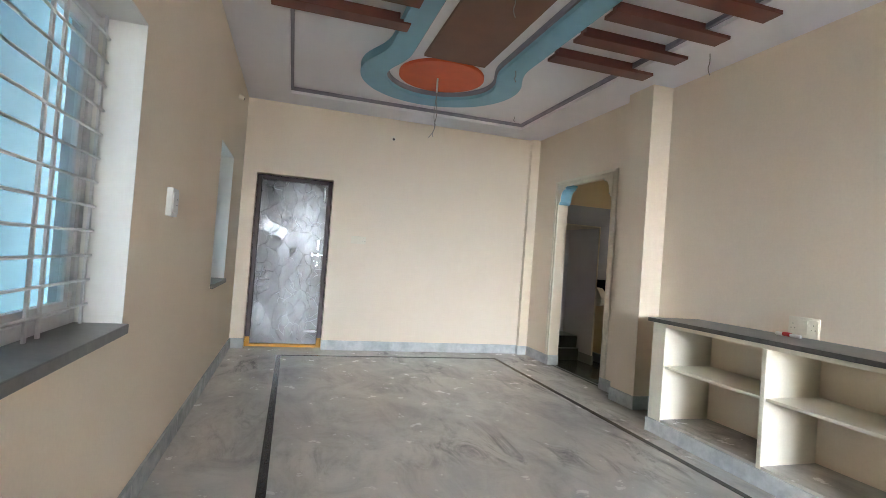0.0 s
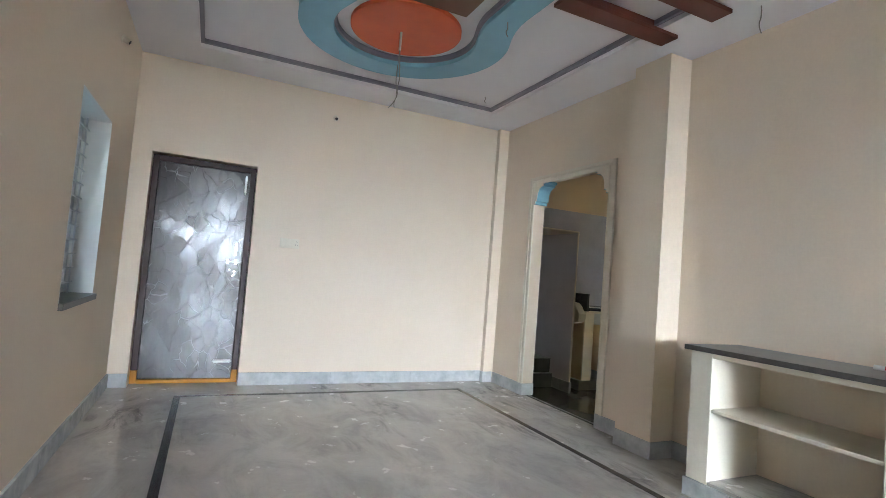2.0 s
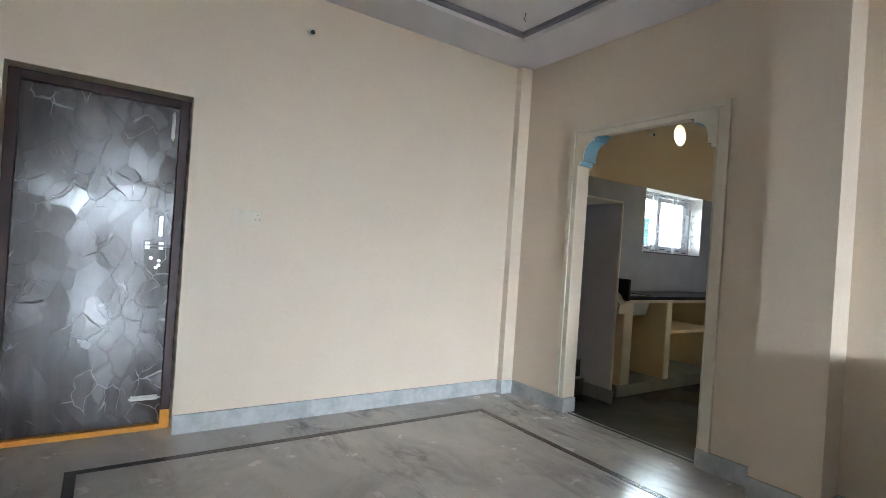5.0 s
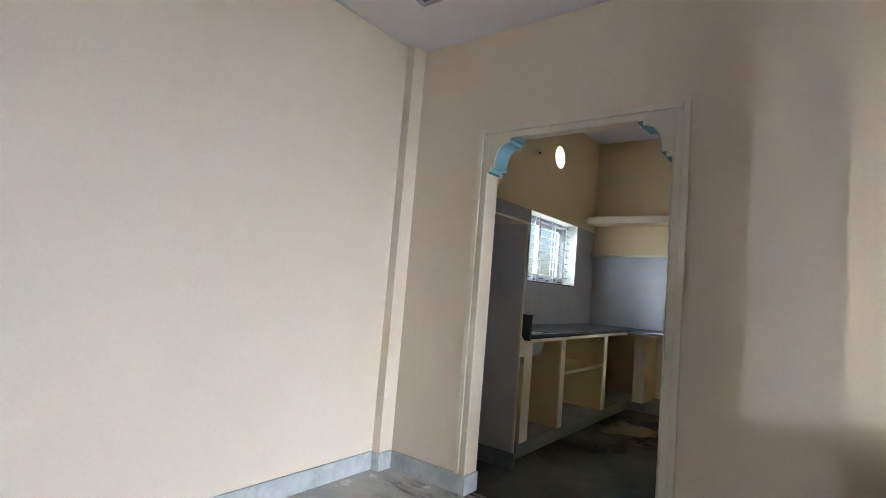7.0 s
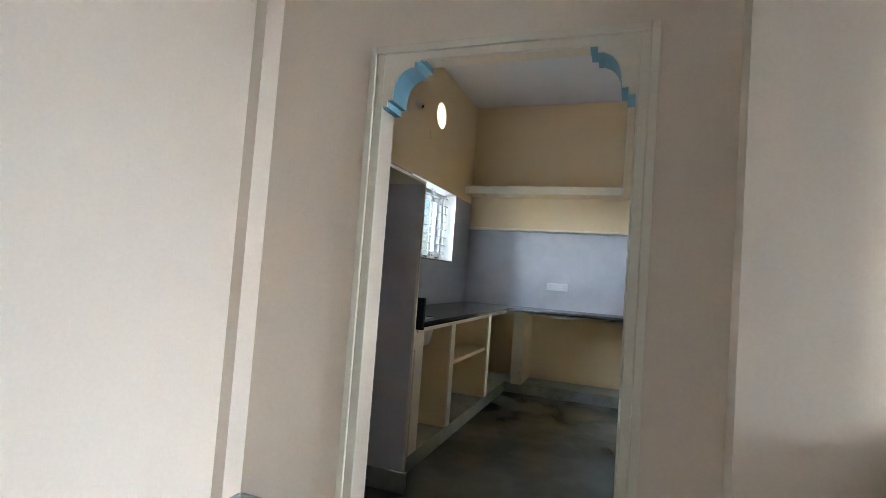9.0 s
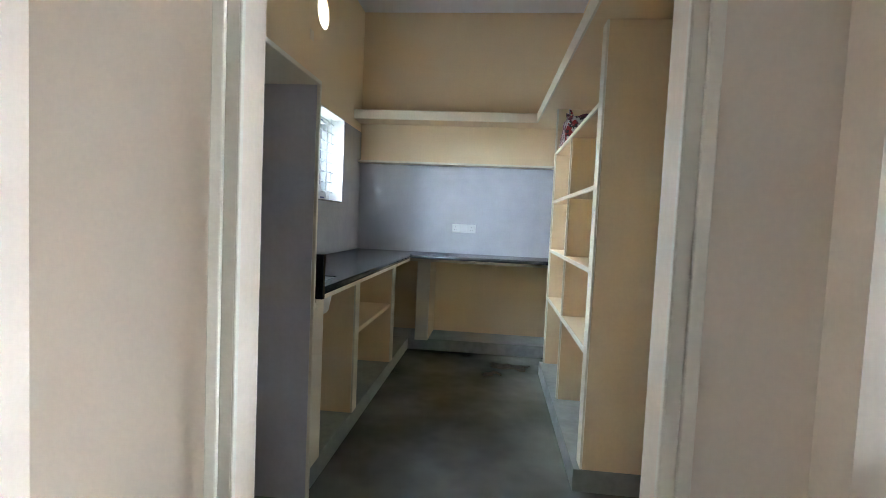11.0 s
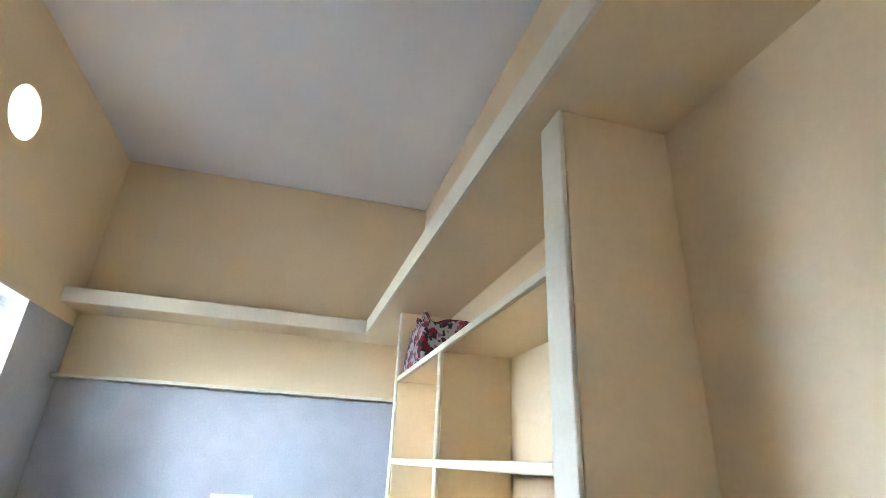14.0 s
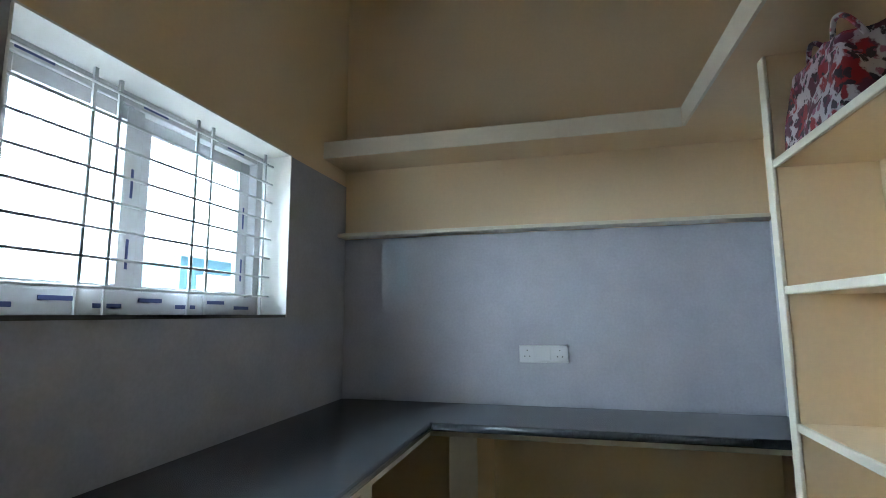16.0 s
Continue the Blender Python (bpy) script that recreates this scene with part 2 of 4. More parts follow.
# ---- mesh helpers ----
def box(bm, x0, x1, y0, y1, z0, z1, bevel=0.0):
    r = bmesh.ops.create_cube(bm, size=1.0)
    vs = r["verts"]
    for v in vs:
        v.co = Vector(((x0 + x1) / 2 + v.co.x * (x1 - x0), (y0 + y1) / 2 + v.co.y * (y1 - y0), (z0 + z1) / 2 + v.co.z * (z1 - z0)))
    if bevel:
        es = list({e for v in vs for e in v.link_edges})
        bmesh.ops.bevel(bm, geom=es, offset=bevel, segments=2, affect="EDGES", profile=0.5)
    return bm


def boxed(*args, **kw):
    return box(bmesh.new(), *args, **kw)


def rod(bm, a, b, r, seg=8, r2=None):
    a, b = Vector(a), Vector(b)
    d = b - a
    m = Matrix.Translation((a + b) / 2) @ d.to_track_quat("Z", "Y").to_matrix().to_4x4()
    bmesh.ops.create_cone(bm, cap_ends=True, segments=seg, radius1=r, radius2=r if r2 is None else r2, depth=d.length, matrix=m)
    return bm


def prism(bm, loop, axis, a, b):
    """Extrudes a closed 2D loop along an axis from a to b. Loop gives the two other coordinates in order x, y, z."""
    def put(p, v):
        return {"x": (v, p[0], p[1]), "y": (p[0], v, p[1]), "z": (p[0], p[1], v)}[axis]
    lo = [bm.verts.new(put(p, a)) for p in loop]
    hi = [bm.verts.new(put(p, b)) for p in loop]
    n = len(loop)
    bm.faces.new(lo)
    bm.faces.new(hi)
    for i in range(n):
        bm.faces.new((lo[i], lo[(i + 1) % n], hi[(i + 1) % n], hi[i]))
    bmesh.ops.recalc_face_normals(bm, faces=bm.faces[:])
    return bm


def mesh_from(name, bm, mat, smooth=False):
    me = bpy.data.meshes.new(name)
    bm.normal_update()
    bm.to_mesh(me)
    bm.free()
    me.materials.append(mat)
    if smooth:
        for p in me.polygons:
            p.use_smooth = True
    return me


def thing(name, at, label, category, group=""):
    ob = new(name)
    ob.empty_display_size = 0.1
    ob.location = at
    return tagged(ob, label, category, group)


def base_of(ob):
    v = Vector((0, 0, 0))
    while ob is not None:
        v += ob.location
        ob = ob.parent
    return v


def part(name, bm, mat, parent, label="", smooth=False):
    """One mesh, modelled in world coordinates, under a thing or a part."""
    off = base_of(parent)
    bmesh.ops.translate(bm, verts=bm.verts[:], vec=-off)
    ob = new(name, mesh_from(name, bm, mat, smooth))
    ob.parent = parent
    return tagged(ob, label)


def structure(name, bm, mat, label):
    return tagged(new(name, mesh_from(name, bm, mat)), label, kind="structure")


def single(name, bm, mat, label, category, group="", smooth=False):
    return tagged(new(name, mesh_from(name, bm, mat, smooth)), label, category, group)


def wall_boxes(bm, axis, a0, a1, t0, t1, z0, z1, holes):
    """A wall along axis from a0 to a1, between t0 and t1 across, with rectangular holes (a, a, z, z)."""
    cuts = sorted({a0, a1, *(h[0] for h in holes), *(h[1] for h in holes)})
    for p, q in zip(cuts, cuts[1:]):
        spans = [(z0, z1)]
        for h in holes:
            if h[0] <= p and h[1] >= q:
                spans = [s for lo, hi in spans for s in ((lo, min(hi, h[2])), (max(lo, h[3]), hi)) if s[1] - s[0] > 1e-6]
        for lo, hi in spans:
            if axis == "x":
                box(bm, p, q, t0, t1, lo, hi)
            else:
                box(bm, t0, t1, p, q, lo, hi)
    return bm


# ---- plan ----
W, WB = 3.84, 3.975            # wall between hall and kitchen
RX = 3.92                    # recessed wall behind the shelf unit
SOFFIT, TRAY, SLAB = 2.99, 3.057, 3.395
YB = -14.0                    # rear wall of the hall
KX, KY0, KY1 = 7.734, -2.14, 0.065
CT = 0.953                    # kitchen counter top
DOOR = (0.158, 1.062, 0.0, 2.112)
WIN_FAR = (-1.84, -0.966, 0.862, 2.097)
WIN_NEAR = (-5.60, -4.09, 0.862, 2.097)
REAR = (0.25, 2.55, 0.0, 2.50)
KWIN = (5.887, 7.125, 1.408, 2.171)
HOLE = (6.517, 2.905, 0.13)
ARCH = (-1.823, -0.688, 0.0, 2.276)

PX, PD = 3.715, 0.068           # corner pilaster

# ---- setting ----
structure("wall_north", wall_boxes(bmesh.new(), "x", -0.25, W, 0.0, 0.27, 0, SLAB, [DOOR]), CREAM, "smooth cream-painted plaster wall round the entrance door")
structure("wall_west", wall_boxes(bmesh.new(), "y", YB, 0.0, -0.25, 0.0, 0, SLAB, [WIN_FAR, WIN_NEAR]), CREAM, "cream-painted plaster wall with two barred windows")
structure("wall_south", wall_boxes(bmesh.new(), "x", -0.25, RX + 0.2, YB - 0.2, YB, 0, SLAB, [REAR]), CREAM, "cream-painted rear wall with a wide opening")
structure("wall_arch", wall_boxes(bmesh.new(), "y", -2.18, KY1, W, WB, 0, SLAB, [ARCH]), CREAM, "cream-painted wall with an opening to the kitchen")
structure("wall_east", boxed(RX, RX + 0.2, YB, -2.525, 0, SLAB), CREAM, "cream-painted recessed wall behind a low shelf unit")
structure("pillar", boxed(3.70, RX + 0.2, -2.525, -2.18, 0, SLAB), CREAM, "square cream-painted pillar standing proud of the wall")
structure("corner_pilaster", boxed(PX, W, -PD, 0.0, 0, SLAB), CREAM, "narrow cream pilaster in the room corner")


def wall_with_round_hole():
    bm = bmesh.new()
    hx, hz, r = HOLE
    s = 0.22
    wall_boxes(bm, "x", WB - 0.15, KX + 0.2, KY1, KY1 + 0.23, 0, SLAB, [KWIN, (hx - s, hx + s, hz - s, hz + s)])
    n = 48
    rings = []
    for y in (KY1, KY1 + 0.23):
        outer, inner = [], []
        for i in range(n):
            a = 2 * math.pi * i / n
            c, d = math.cos(a), math.sin(a)
            k = s / max(abs(c), abs(d))
            outer.append(bm.verts.new((hx + c * k, y, hz + d * k)))
            inner.append(bm.verts.new((hx + c * r, y, hz + d * r)))
        rings.append((outer, inner))
    (o0, i0), (o1, i1) = rings
    for i in range(n):
        j = (i + 1) % n
        bm.faces.new((o0[i], o0[j], i0[j], i0[i]))
        bm.faces.new((o1[i], i1[i], i1[j], o1[j]))
        bm.faces.new((i0[i], i0[j], i1[j], i1[i]))
    return bm


structure("wall_kitchen_north", wall_with_round_hole(), K_CREAM, "cream-painted kitchen wall with a window and a round vent hole")
structure("wall_kitchen_east", box(boxed(KX, KX + 0.3, KY0 - 0.2, KY1, 0.9, SLAB), KX + 0.12, KX + 0.3, KY0 - 0.2, KY1, 0, 0.9), K_CREAM, "cream-painted end wall of the kitchen")
structure("wall_kitchen_south", boxed(WB + 0.145, KX + 0.2, KY0 - 0.2, KY0, 0, SLAB), K_CREAM, "cream-painted kitchen wall behind a built-in rack")
structure("kitchen_ceiling", boxed(WB - 0.3, KX + 0.3, KY0 - 0.4, KY1 + 0.3, SLAB, SLAB + 0.15), WHITE_CEIL, "plain white-painted kitchen ceiling slab")
# west overhang to x -0.95 is an added, unseen eave that dims the windows
structure("roof_slab", boxed(-0.95, WB - 0.3, YB - 0.4, 0.5, SLAB, SLAB + 0.15), WHITE_CEIL, "concrete slab above the false ceiling, with an added eave to shade the west windows")
structure("floor", box(boxed(-0.25, WB - 0.10, YB - 0.2, 0.23, -0.12, 0.0), WB - 0.10, RX + 0.2, YB - 0.2, -2.34, -0.12, 0.0), MARBLE, "worn grey-brown marble floor with dark mottling")
structure("kitchen_floor", boxed(WB - 0.10, KX + 0.2, KY0 - 0.2, KY1 + 0.2, -0.12, -0.004), K_FLOOR, "dark grey-green stone kitchen floor with stains")

structure("threshold", boxed(WB - 0.065, WB - 0.045, ARCH[0] + 0.017, ARCH[1] - 0.017, -0.02, 0.0), K_PLINTH, "thin grey stone strip between the two floors")

# false ceiling of the hall
TX0, TX1, TY1, TY0 = 0.476, 3.359, -0.444, -7.1


def tray_ceiling():
    bm = bmesh.new()
    for a in ((0, RX, TY1, 0.0), (0, RX, YB, TY0), (0, TX0, TY0, TY1), (TX1, RX, TY0, TY1)):
        box(bm, a[0], a[1], a[2], a[3], SOFFIT, TRAY + 0.06)
    box(bm, TX0, TX1, TY0, TY1, TRAY, TRAY + 0.06)
    return bm


structure("ceiling", tray_ceiling(), WHITE_CEIL, "white false ceiling with a recessed tray")


def tray_trim(inset, z0, z1, w):
    bm = bmesh.new()
    x0, x1, y0, y1 = TX0 + inset, TX1 - inset, TY0 + inset, TY1 - inset
    box(bm, x0, x1, y1 - w, y1, z0, z1)
    box(bm, x0, x1, y0, y0 + w, z0, z1)
    box(bm, x0, x0 + w, y0 + w, y1 - w, z0, z1)
    box(bm, x1 - w, x1, y0 + w, y1 - w, z0, z1)
    return bm


structure("ceiling_trim", tray_trim(0.002, TRAY - 0.035, TRAY - 0.001, 0.03), COVE, "grey-lilac painted cove line round the ceiling tray")

CX, CY = 1.91, -1.635


def keyhole(hw, r, n=400):
    """Half-open outline: a straight band of half width hw that swells smoothly into a circle of radius r."""
    ya = CY - math.sqrt(r * r - hw * hw)
    a0 = math.atan2(ya - CY, hw)
    run, arc = ya + 6.6, r * (math.pi - 2 * a0)
    total = 2 * run + arc
    raw = []
    for i in range(n + 1):
        d = total * i / n
        if d < run:
            raw.append((CX + hw, -6.6 + d))
        elif d < run + arc:
            a = a0 + (d - run) / r
            raw.append((CX + r * math.cos(a), CY + r * math.sin(a)))
        else:
            raw.append((CX - hw, ya - (d - run - arc)))
    k = 6
    pts = []
    for i in range(n + 1):
        w = min(k, i, n - i)
        q = raw[i - w:i + w + 1]
        pts.append((sum(p[0] for p in q) / len(q), sum(p[1] for p in q) / len(q)))
    return pts[::2]


def keyhole_band(hw0, r0, hw1, r1, z0, z1):
    bm = bmesh.new()
    a, b = keyhole(hw0, r0), keyhole(hw1, r1)
    rows = [[bm.verts.new((p[0], p[1], z)) for p in q] for q, z in ((a, z0), (b, z0), (b, z1), (a, z1))]
    for k in range(4):
        p, q = rows[k], rows[(k + 1) % 4]
        for i in range(len(a) - 1):
            bm.faces.new((p[i], p[i + 1], q[i + 1], q[i]))
    for i in (0, -1):
        bm.faces.new([r[i] for r in rows])
    bmesh.ops.recalc_face_normals(bm, faces=bm.faces[:])
    return bm


med = thing("ceiling_medallion", (CX, CY, TRAY), "sky-blue plaster keyhole band with orange disc on the ceiling", "ceiling decoration")
part("band", keyhole_band(0.42, 0.55, 0.62, 0.80, 2.977, TRAY - 0.001), BLUE, med, "sky-blue painted plaster band")
part("inner_lip", keyhole_band(0.40, 0.53, 0.419, 0.549, 3.012, TRAY - 0.001), COVE, med, "grey-lilac inner lip")
bm = bmesh.new()
bmesh.ops.create_cone(bm, cap_ends=True, segments=64, radius1=0.42, radius2=0.42, depth=0.03, matrix=Matrix.Translation((CX, CY, TRAY - 0.02)))
part("disc", bm, ORANGE, med, "bright orange painted disc")
part("centre_panel", boxed(CX - 0.29, CX + 0.29, -6.4, CY - 0.43, TRAY - 0.03, TRAY - 0.002), BROWN, med, "chocolate-brown painted long panel")


def ceiling_beam(side):
    x0, x1 = (CX + 0.655, CX + 1.61) if side > 0 else (CX - 1.56, CX - 0.56)
    w0, w1 = (CX + 0.70, TX1 - 0.034) if side > 0 else (TX0 + 0.034, CX - 0.64)
    ob = thing("ceiling_beam", ((x0 + x1) / 2, -2.68, 2.95), "red-brown painted false beam across the ceiling tray", "ceiling beam", "false beams on the ceiling")
    part("plate", boxed(x0, x1, -2.735, -2.59, 2.965, 2.994, 0.004), BEAM, ob)
    part("web", boxed(w0, w1, -2.70, -2.62, 2.994, TRAY - 0.001), BEAM, ob)
    return ob


for side in (1, -1):
    beam = ceiling_beam(side)
    loc = beam.location.copy()
    for i in range(1, 10):
        copy_thing(beam, Matrix.Translation((loc.x, loc.y - 0.402 * i, loc.z)))

# black inlay line of the floor
bm = bmesh.new()
for a in ((0.55, 3.265, -0.395, -0.35), (0.55, 3.265, -7.05, -7.0), (0.55, 0.60, -7.0, -0.395), (3.22, 3.265, -7.0, -0.395)):
    box(bm, *a, -0.01, 0.003)
structure("floor_border", bm, BLACK_STONE, "thin black stone border line inlaid in the floor")


# skirting, in lengths
def skirting(name, runs, h=0.10, mat=SKIRT, label="grey-white marble skirting along the wall"):
    """runs: (axis, a0, a1, wall plane, side of the room)"""
    host = None
    for axis, a0, a1, plane, side in runs:
        n = max(1, round((a1 - a0) / 0.9))
        for i in range(n):
            p, q = a0 + (a1 - a0) * i / n + 0.0008, a0 + (a1 - a0) * (i + 1) / n - 0.0008
            lo, hi = sorted((plane, plane + side * 0.016))
            b = boxed(p, q, lo, hi, 0.0, h, 0.002) if axis == "x" else boxed(lo, hi, p, q, 0.0, h, 0.002)
            if host is None:
                host = structure(name, b, mat, label)
            else:
                part("skirting_length", b, mat, host)
    return host


skirting("baseboard", [("x", DOOR[1], PX, 0.0, -1), ("x", 0.016, DOOR[0], 0.0, -1), ("y", -7.6, 0.0, 0.0, 1), ("y", -PD, -0.016, PX, -1), ("x", PX - 0.016, W - 0.016, -PD, -1),
                       ("y", ARCH[1], -PD - 0.016, W, -1), ("x", W - 0.016, WB, ARCH[1], -1), ("x", W - 0.016, WB, ARCH[0], 1), ("y", -2.18, ARCH[0], W, -1),
                       ("y", -2.525, -2.18, 3.70, -1), ("x", 3.684, RX - 0.016, -2.525, -1), ("y", -3.03, -2.523, RX, -1)], h=0.12)


# ---- arched opening ----
def trim_frame(name):
    ob = thing("arch_trim", (W, -1.24, 0), "cream plaster moulding round the kitchen opening", "door trim")
    y0, y1, z1 = -1.897, -0.615, 2.33
    for k, (a, b, d) in enumerate(((0.0, 0.035, 0.022), (0.035, 0.075, 0.012), (0.075, 0.11, 0.020))):
        bm = bmesh.new()
        box(bm, W - d, W, y1 - min(b, 0.084), y1 - a, 0.121, z1 - a, 0.004)
        part("left_moulding", bm, CREAM_EDGE, ob)
        bm = bmesh.new()
        box(bm, W - d, W, y0 + a, y0 + min(b, 0.082), 0.121, z1 - a, 0.004)
        part("right_moulding", bm, CREAM_EDGE, ob)
        bm = bmesh.new()
        box(bm, W - d, W, y0 + min(b, 0.082), y1 - min(b, 0.084), z1 - min(b, 0.061), z1 - a, 0.004)
        part("head_moulding", bm, CREAM_EDGE, ob)
    return ob


trim_frame("arch_trim")


def corbel(yj, s):
    """Curved bracket in a top corner of the opening: yj the jamb, s the way into the opening."""
    zt = ARCH[3]
    prof = [(0.0, -0.235), (0.035, -0.235), (0.035, -0.205), (0.06, -0.205), (0.06, -0.185)]
    for i in range(1, 9):
        a = math.pi / 2 * i / 9
        prof.append((0.06 + 0.075 * (1 - math.cos(a)), -0.185 + 0.125 * math.sin(a)))
    prof += [(0.135, -0.055), (0.16, -0.055), (0.16, -0.028), (0.19, -0.028), (0.19, 0.0)]
    ob = thing("arch_corbel", (W, yj, zt - 0.235), "plaster corbel with a sky-blue painted underside", "corbel", "corbels of the kitchen opening")
    loop = [(yj + s * p[0], zt + p[1]) for p in prof] + [(yj, zt)]
    part("bracket", prism(bmesh.new(), loop, "x", W - 0.018, WB), CREAM_EDGE, ob)
    bm = bmesh.new()
    strip = [(yj + s * (p[0] + 0.003), zt + p[1] - 0.003) for p in prof]
    lo = [bm.verts.new((W - 0.014, *p)) for p in strip]
    hi = [bm.verts.new((WB + 0.002, *p)) for p in strip]
    for i in range(len(strip) - 1):
        bm.faces.new((lo[i], lo[i + 1], hi[i + 1], hi[i]))
    part("painted_underside", bm, BLUE, ob, "sky-blue painted underside")
    return ob


corbel(ARCH[0], 1)
corbel(ARCH[1], -1)


# ---- entrance door ----
def entrance_door():
    x0, x1, _, z1 = DOOR
    ob = thing("entrance_door", ((x0 + x1) / 2, 0.19, 0), "closed dark leaf-patterned laminate door with steel bolts", "door")
    f = part("door_frame", boxed(x0, x0 + 0.055, 0.135, 0.255, 0.12, z1, 0.004), FRAME_BROWN, ob, "dark brown painted wooden frame")
    part("jamb", boxed(x1 - 0.055, x1, 0.135, 0.255, 0.12, z1, 0.004), FRAME_BROWN, ob, "dark brown painted wooden frame")
    part("head", boxed(x0 + 0.055, x1 - 0.055, 0.135, 0.255, z1 - 0.055, z1, 0.004), FRAME_BROWN, ob, "dark brown painted wooden frame")
    part("jamb_foot", boxed(x0, x0 + 0.055, 0.135, 0.255, 0.0, 0.119, 0.003), YELLOW, ob, "yellow-painted foot of the frame")
    part("jamb_foot", boxed(x1 - 0.055, x1, 0.135, 0.255, 0.0, 0.119, 0.003), YELLOW, ob, "yellow-painted foot of the frame")
    part("threshold", boxed(x0 + 0.055, x1 - 0.055, 0.125, 0.255, 0.0, 0.035, 0.006), YELLOW, ob, "yellow-painted wooden threshold")
    part("leaf", boxed(x0 + 0.051, x1 - 0.051, 0.17, 0.21, 0.03, z1 - 0.051), LAMINATE, ob, "dark brown laminate with pale leaf pattern")
    y = 0.167
    b = boxed(0.965, 0.985, y - 0.012, y + 0.003, 1.86, 2.02, 0.002)
    rod(b, (0.975, y - 0.016, 1.84), (0.975, y - 0.016, 2.03), 0.006)
    part("tower_bolt", b, STEEL, ob, "steel tower bolt")
    b = boxed(0.84, 0.99, y - 0.012, y + 0.003, 0.185, 0.215, 0.002)
    rod(b, (0.83, y - 0.016, 0.20), (1.03, y - 0.016, 0.20), 0.007)
    part("bottom_bolt", b, STEEL, ob, "steel tower bolt")
    b = boxed(0.93, 0.955, y - 0.014, y + 0.003, 1.23, 1.36, 0.003)
    part("pull_plate", b, STEEL, ob, "steel pull handle plate")
    b = bmesh.new()
    rod(b, (0.86, y - 0.02, 1.17), (1.06, y - 0.02, 1.17), 0.009)
    for x in (0.875, 0.95, 1.04):
        box(b, x - 0.014, x + 0.014, y - 0.022, y + 0.003, 1.145, 1.195, 0.003)
    part("sliding_bolt", b, STEEL, ob, "heavy steel sliding bolt")
    for x, z in ((0.90, 1.09), (0.945, 1.075), (0.93, 1.03), (0.945, 1.045)):
        b = bmesh.new()
        rod(b, (x, y + 0.004, z), (x, y - 0.012, z), 0.011, 12)
        part("lock_stud", b, STEEL, ob)
    return ob


entrance_door()


# ---- windows of the hall ----
def west_window(name, y0, y1, z0, z1, verticals):
    ob = tagged(thing(name, (-0.12, (y0 + y1) / 2, z0), "white-framed barred window in a deep white reveal", "window"), kind="structure")
    t = 0.006
    part("reveal", boxed(-0.249, 0.001, y1 - t, y1 + 0.001, z0 + 0.02, z1), WHITE, ob, "white-painted reveal")
    part("reveal", boxed(-0.249, 0.001, y0 - 0.001, y0 + t, z0 + 0.02, z1), WHITE, ob, "white-painted reveal")
    part("reveal", boxed(-0.249, 0.001, y0 + t, y1 - t, z1 - t, z1 + 0.001), WHITE, ob, "white-painted reveal")
    part("window_sill", boxed(-0.249, 0.025, y0, y1, z0 - 0.02, z0 + 0.02, 0.004), SILL_STONE, ob, "dark polished stone sill")
    xs = -0.20
    zb = z0 + 0.02
    w = 0.05
    for a in ((y0 + t, y0 + w, zb, z1 - t), (y1 - w, y1 - t, zb, z1 - t), (y0 + w, y1 - w, zb, zb + w), (y0 + w, y1 - w, z1 - w, z1 - t)):
        part("window_frame", boxed(xs - 0.045, xs + 0.035, *a, 0.003), TAPE, ob, "uPVC frame under stained film")
    ym = (y0 + y1) / 2
    for k, (a, b) in enumerate(((y0 + w, ym + 0.02), (ym - 0.02, y1 - w))):
        x = xs - 0.018 + 0.03 * k
        s = part("sash", boxed(x - 0.012, x + 0.012, a, a + 0.04, zb + w, z1 - w, 0.002), UPVC, ob, "white uPVC sash")
        part("stile", boxed(x - 0.012, x + 0.012, b - 0.04, b, zb + w, z1 - w, 0.002), UPVC, s)
        part("rail", boxed(x - 0.012, x + 0.012, a + 0.04, b - 0.04, zb + w, zb + w + 0.04, 0.002), UPVC, s)
        part("rail", boxed(x - 0.012, x + 0.012, a + 0.04, b - 0.04, z1 - w - 0.04, z1 - w, 0.002), UPVC, s)
        g = part("pane", boxed(x - 0.002, x + 0.002, a + 0.04, b - 0.04, zb + w + 0.04, z1 - w - 0.04), GLASS, s)
        g.visible_shadow = False
    xg = -0.128
    n = 12
    for i in range(n):
        z = zb + 0.075 + 0.0957 * i
        bm = bmesh.new()
        rod(bm, (xg, y0 + t, z), (xg, y1 - t, z), 0.0055)
        part("grille_bar", bm, BAR, ob)
    for y in verticals:
        part("grille_upright", boxed(xg - 0.012, xg - 0.004, y - 0.009, y + 0.009, zb, z1 - t), BAR, ob)
    return ob


west_window("window_1", *WIN_FAR, (-1.80, -1.60, -1.54, -1.33, -1.27, -1.01))
west_window("window_2", *WIN_NEAR, (-5.57, -5.24, -5.15, -4.55, -4.462, -4.12))


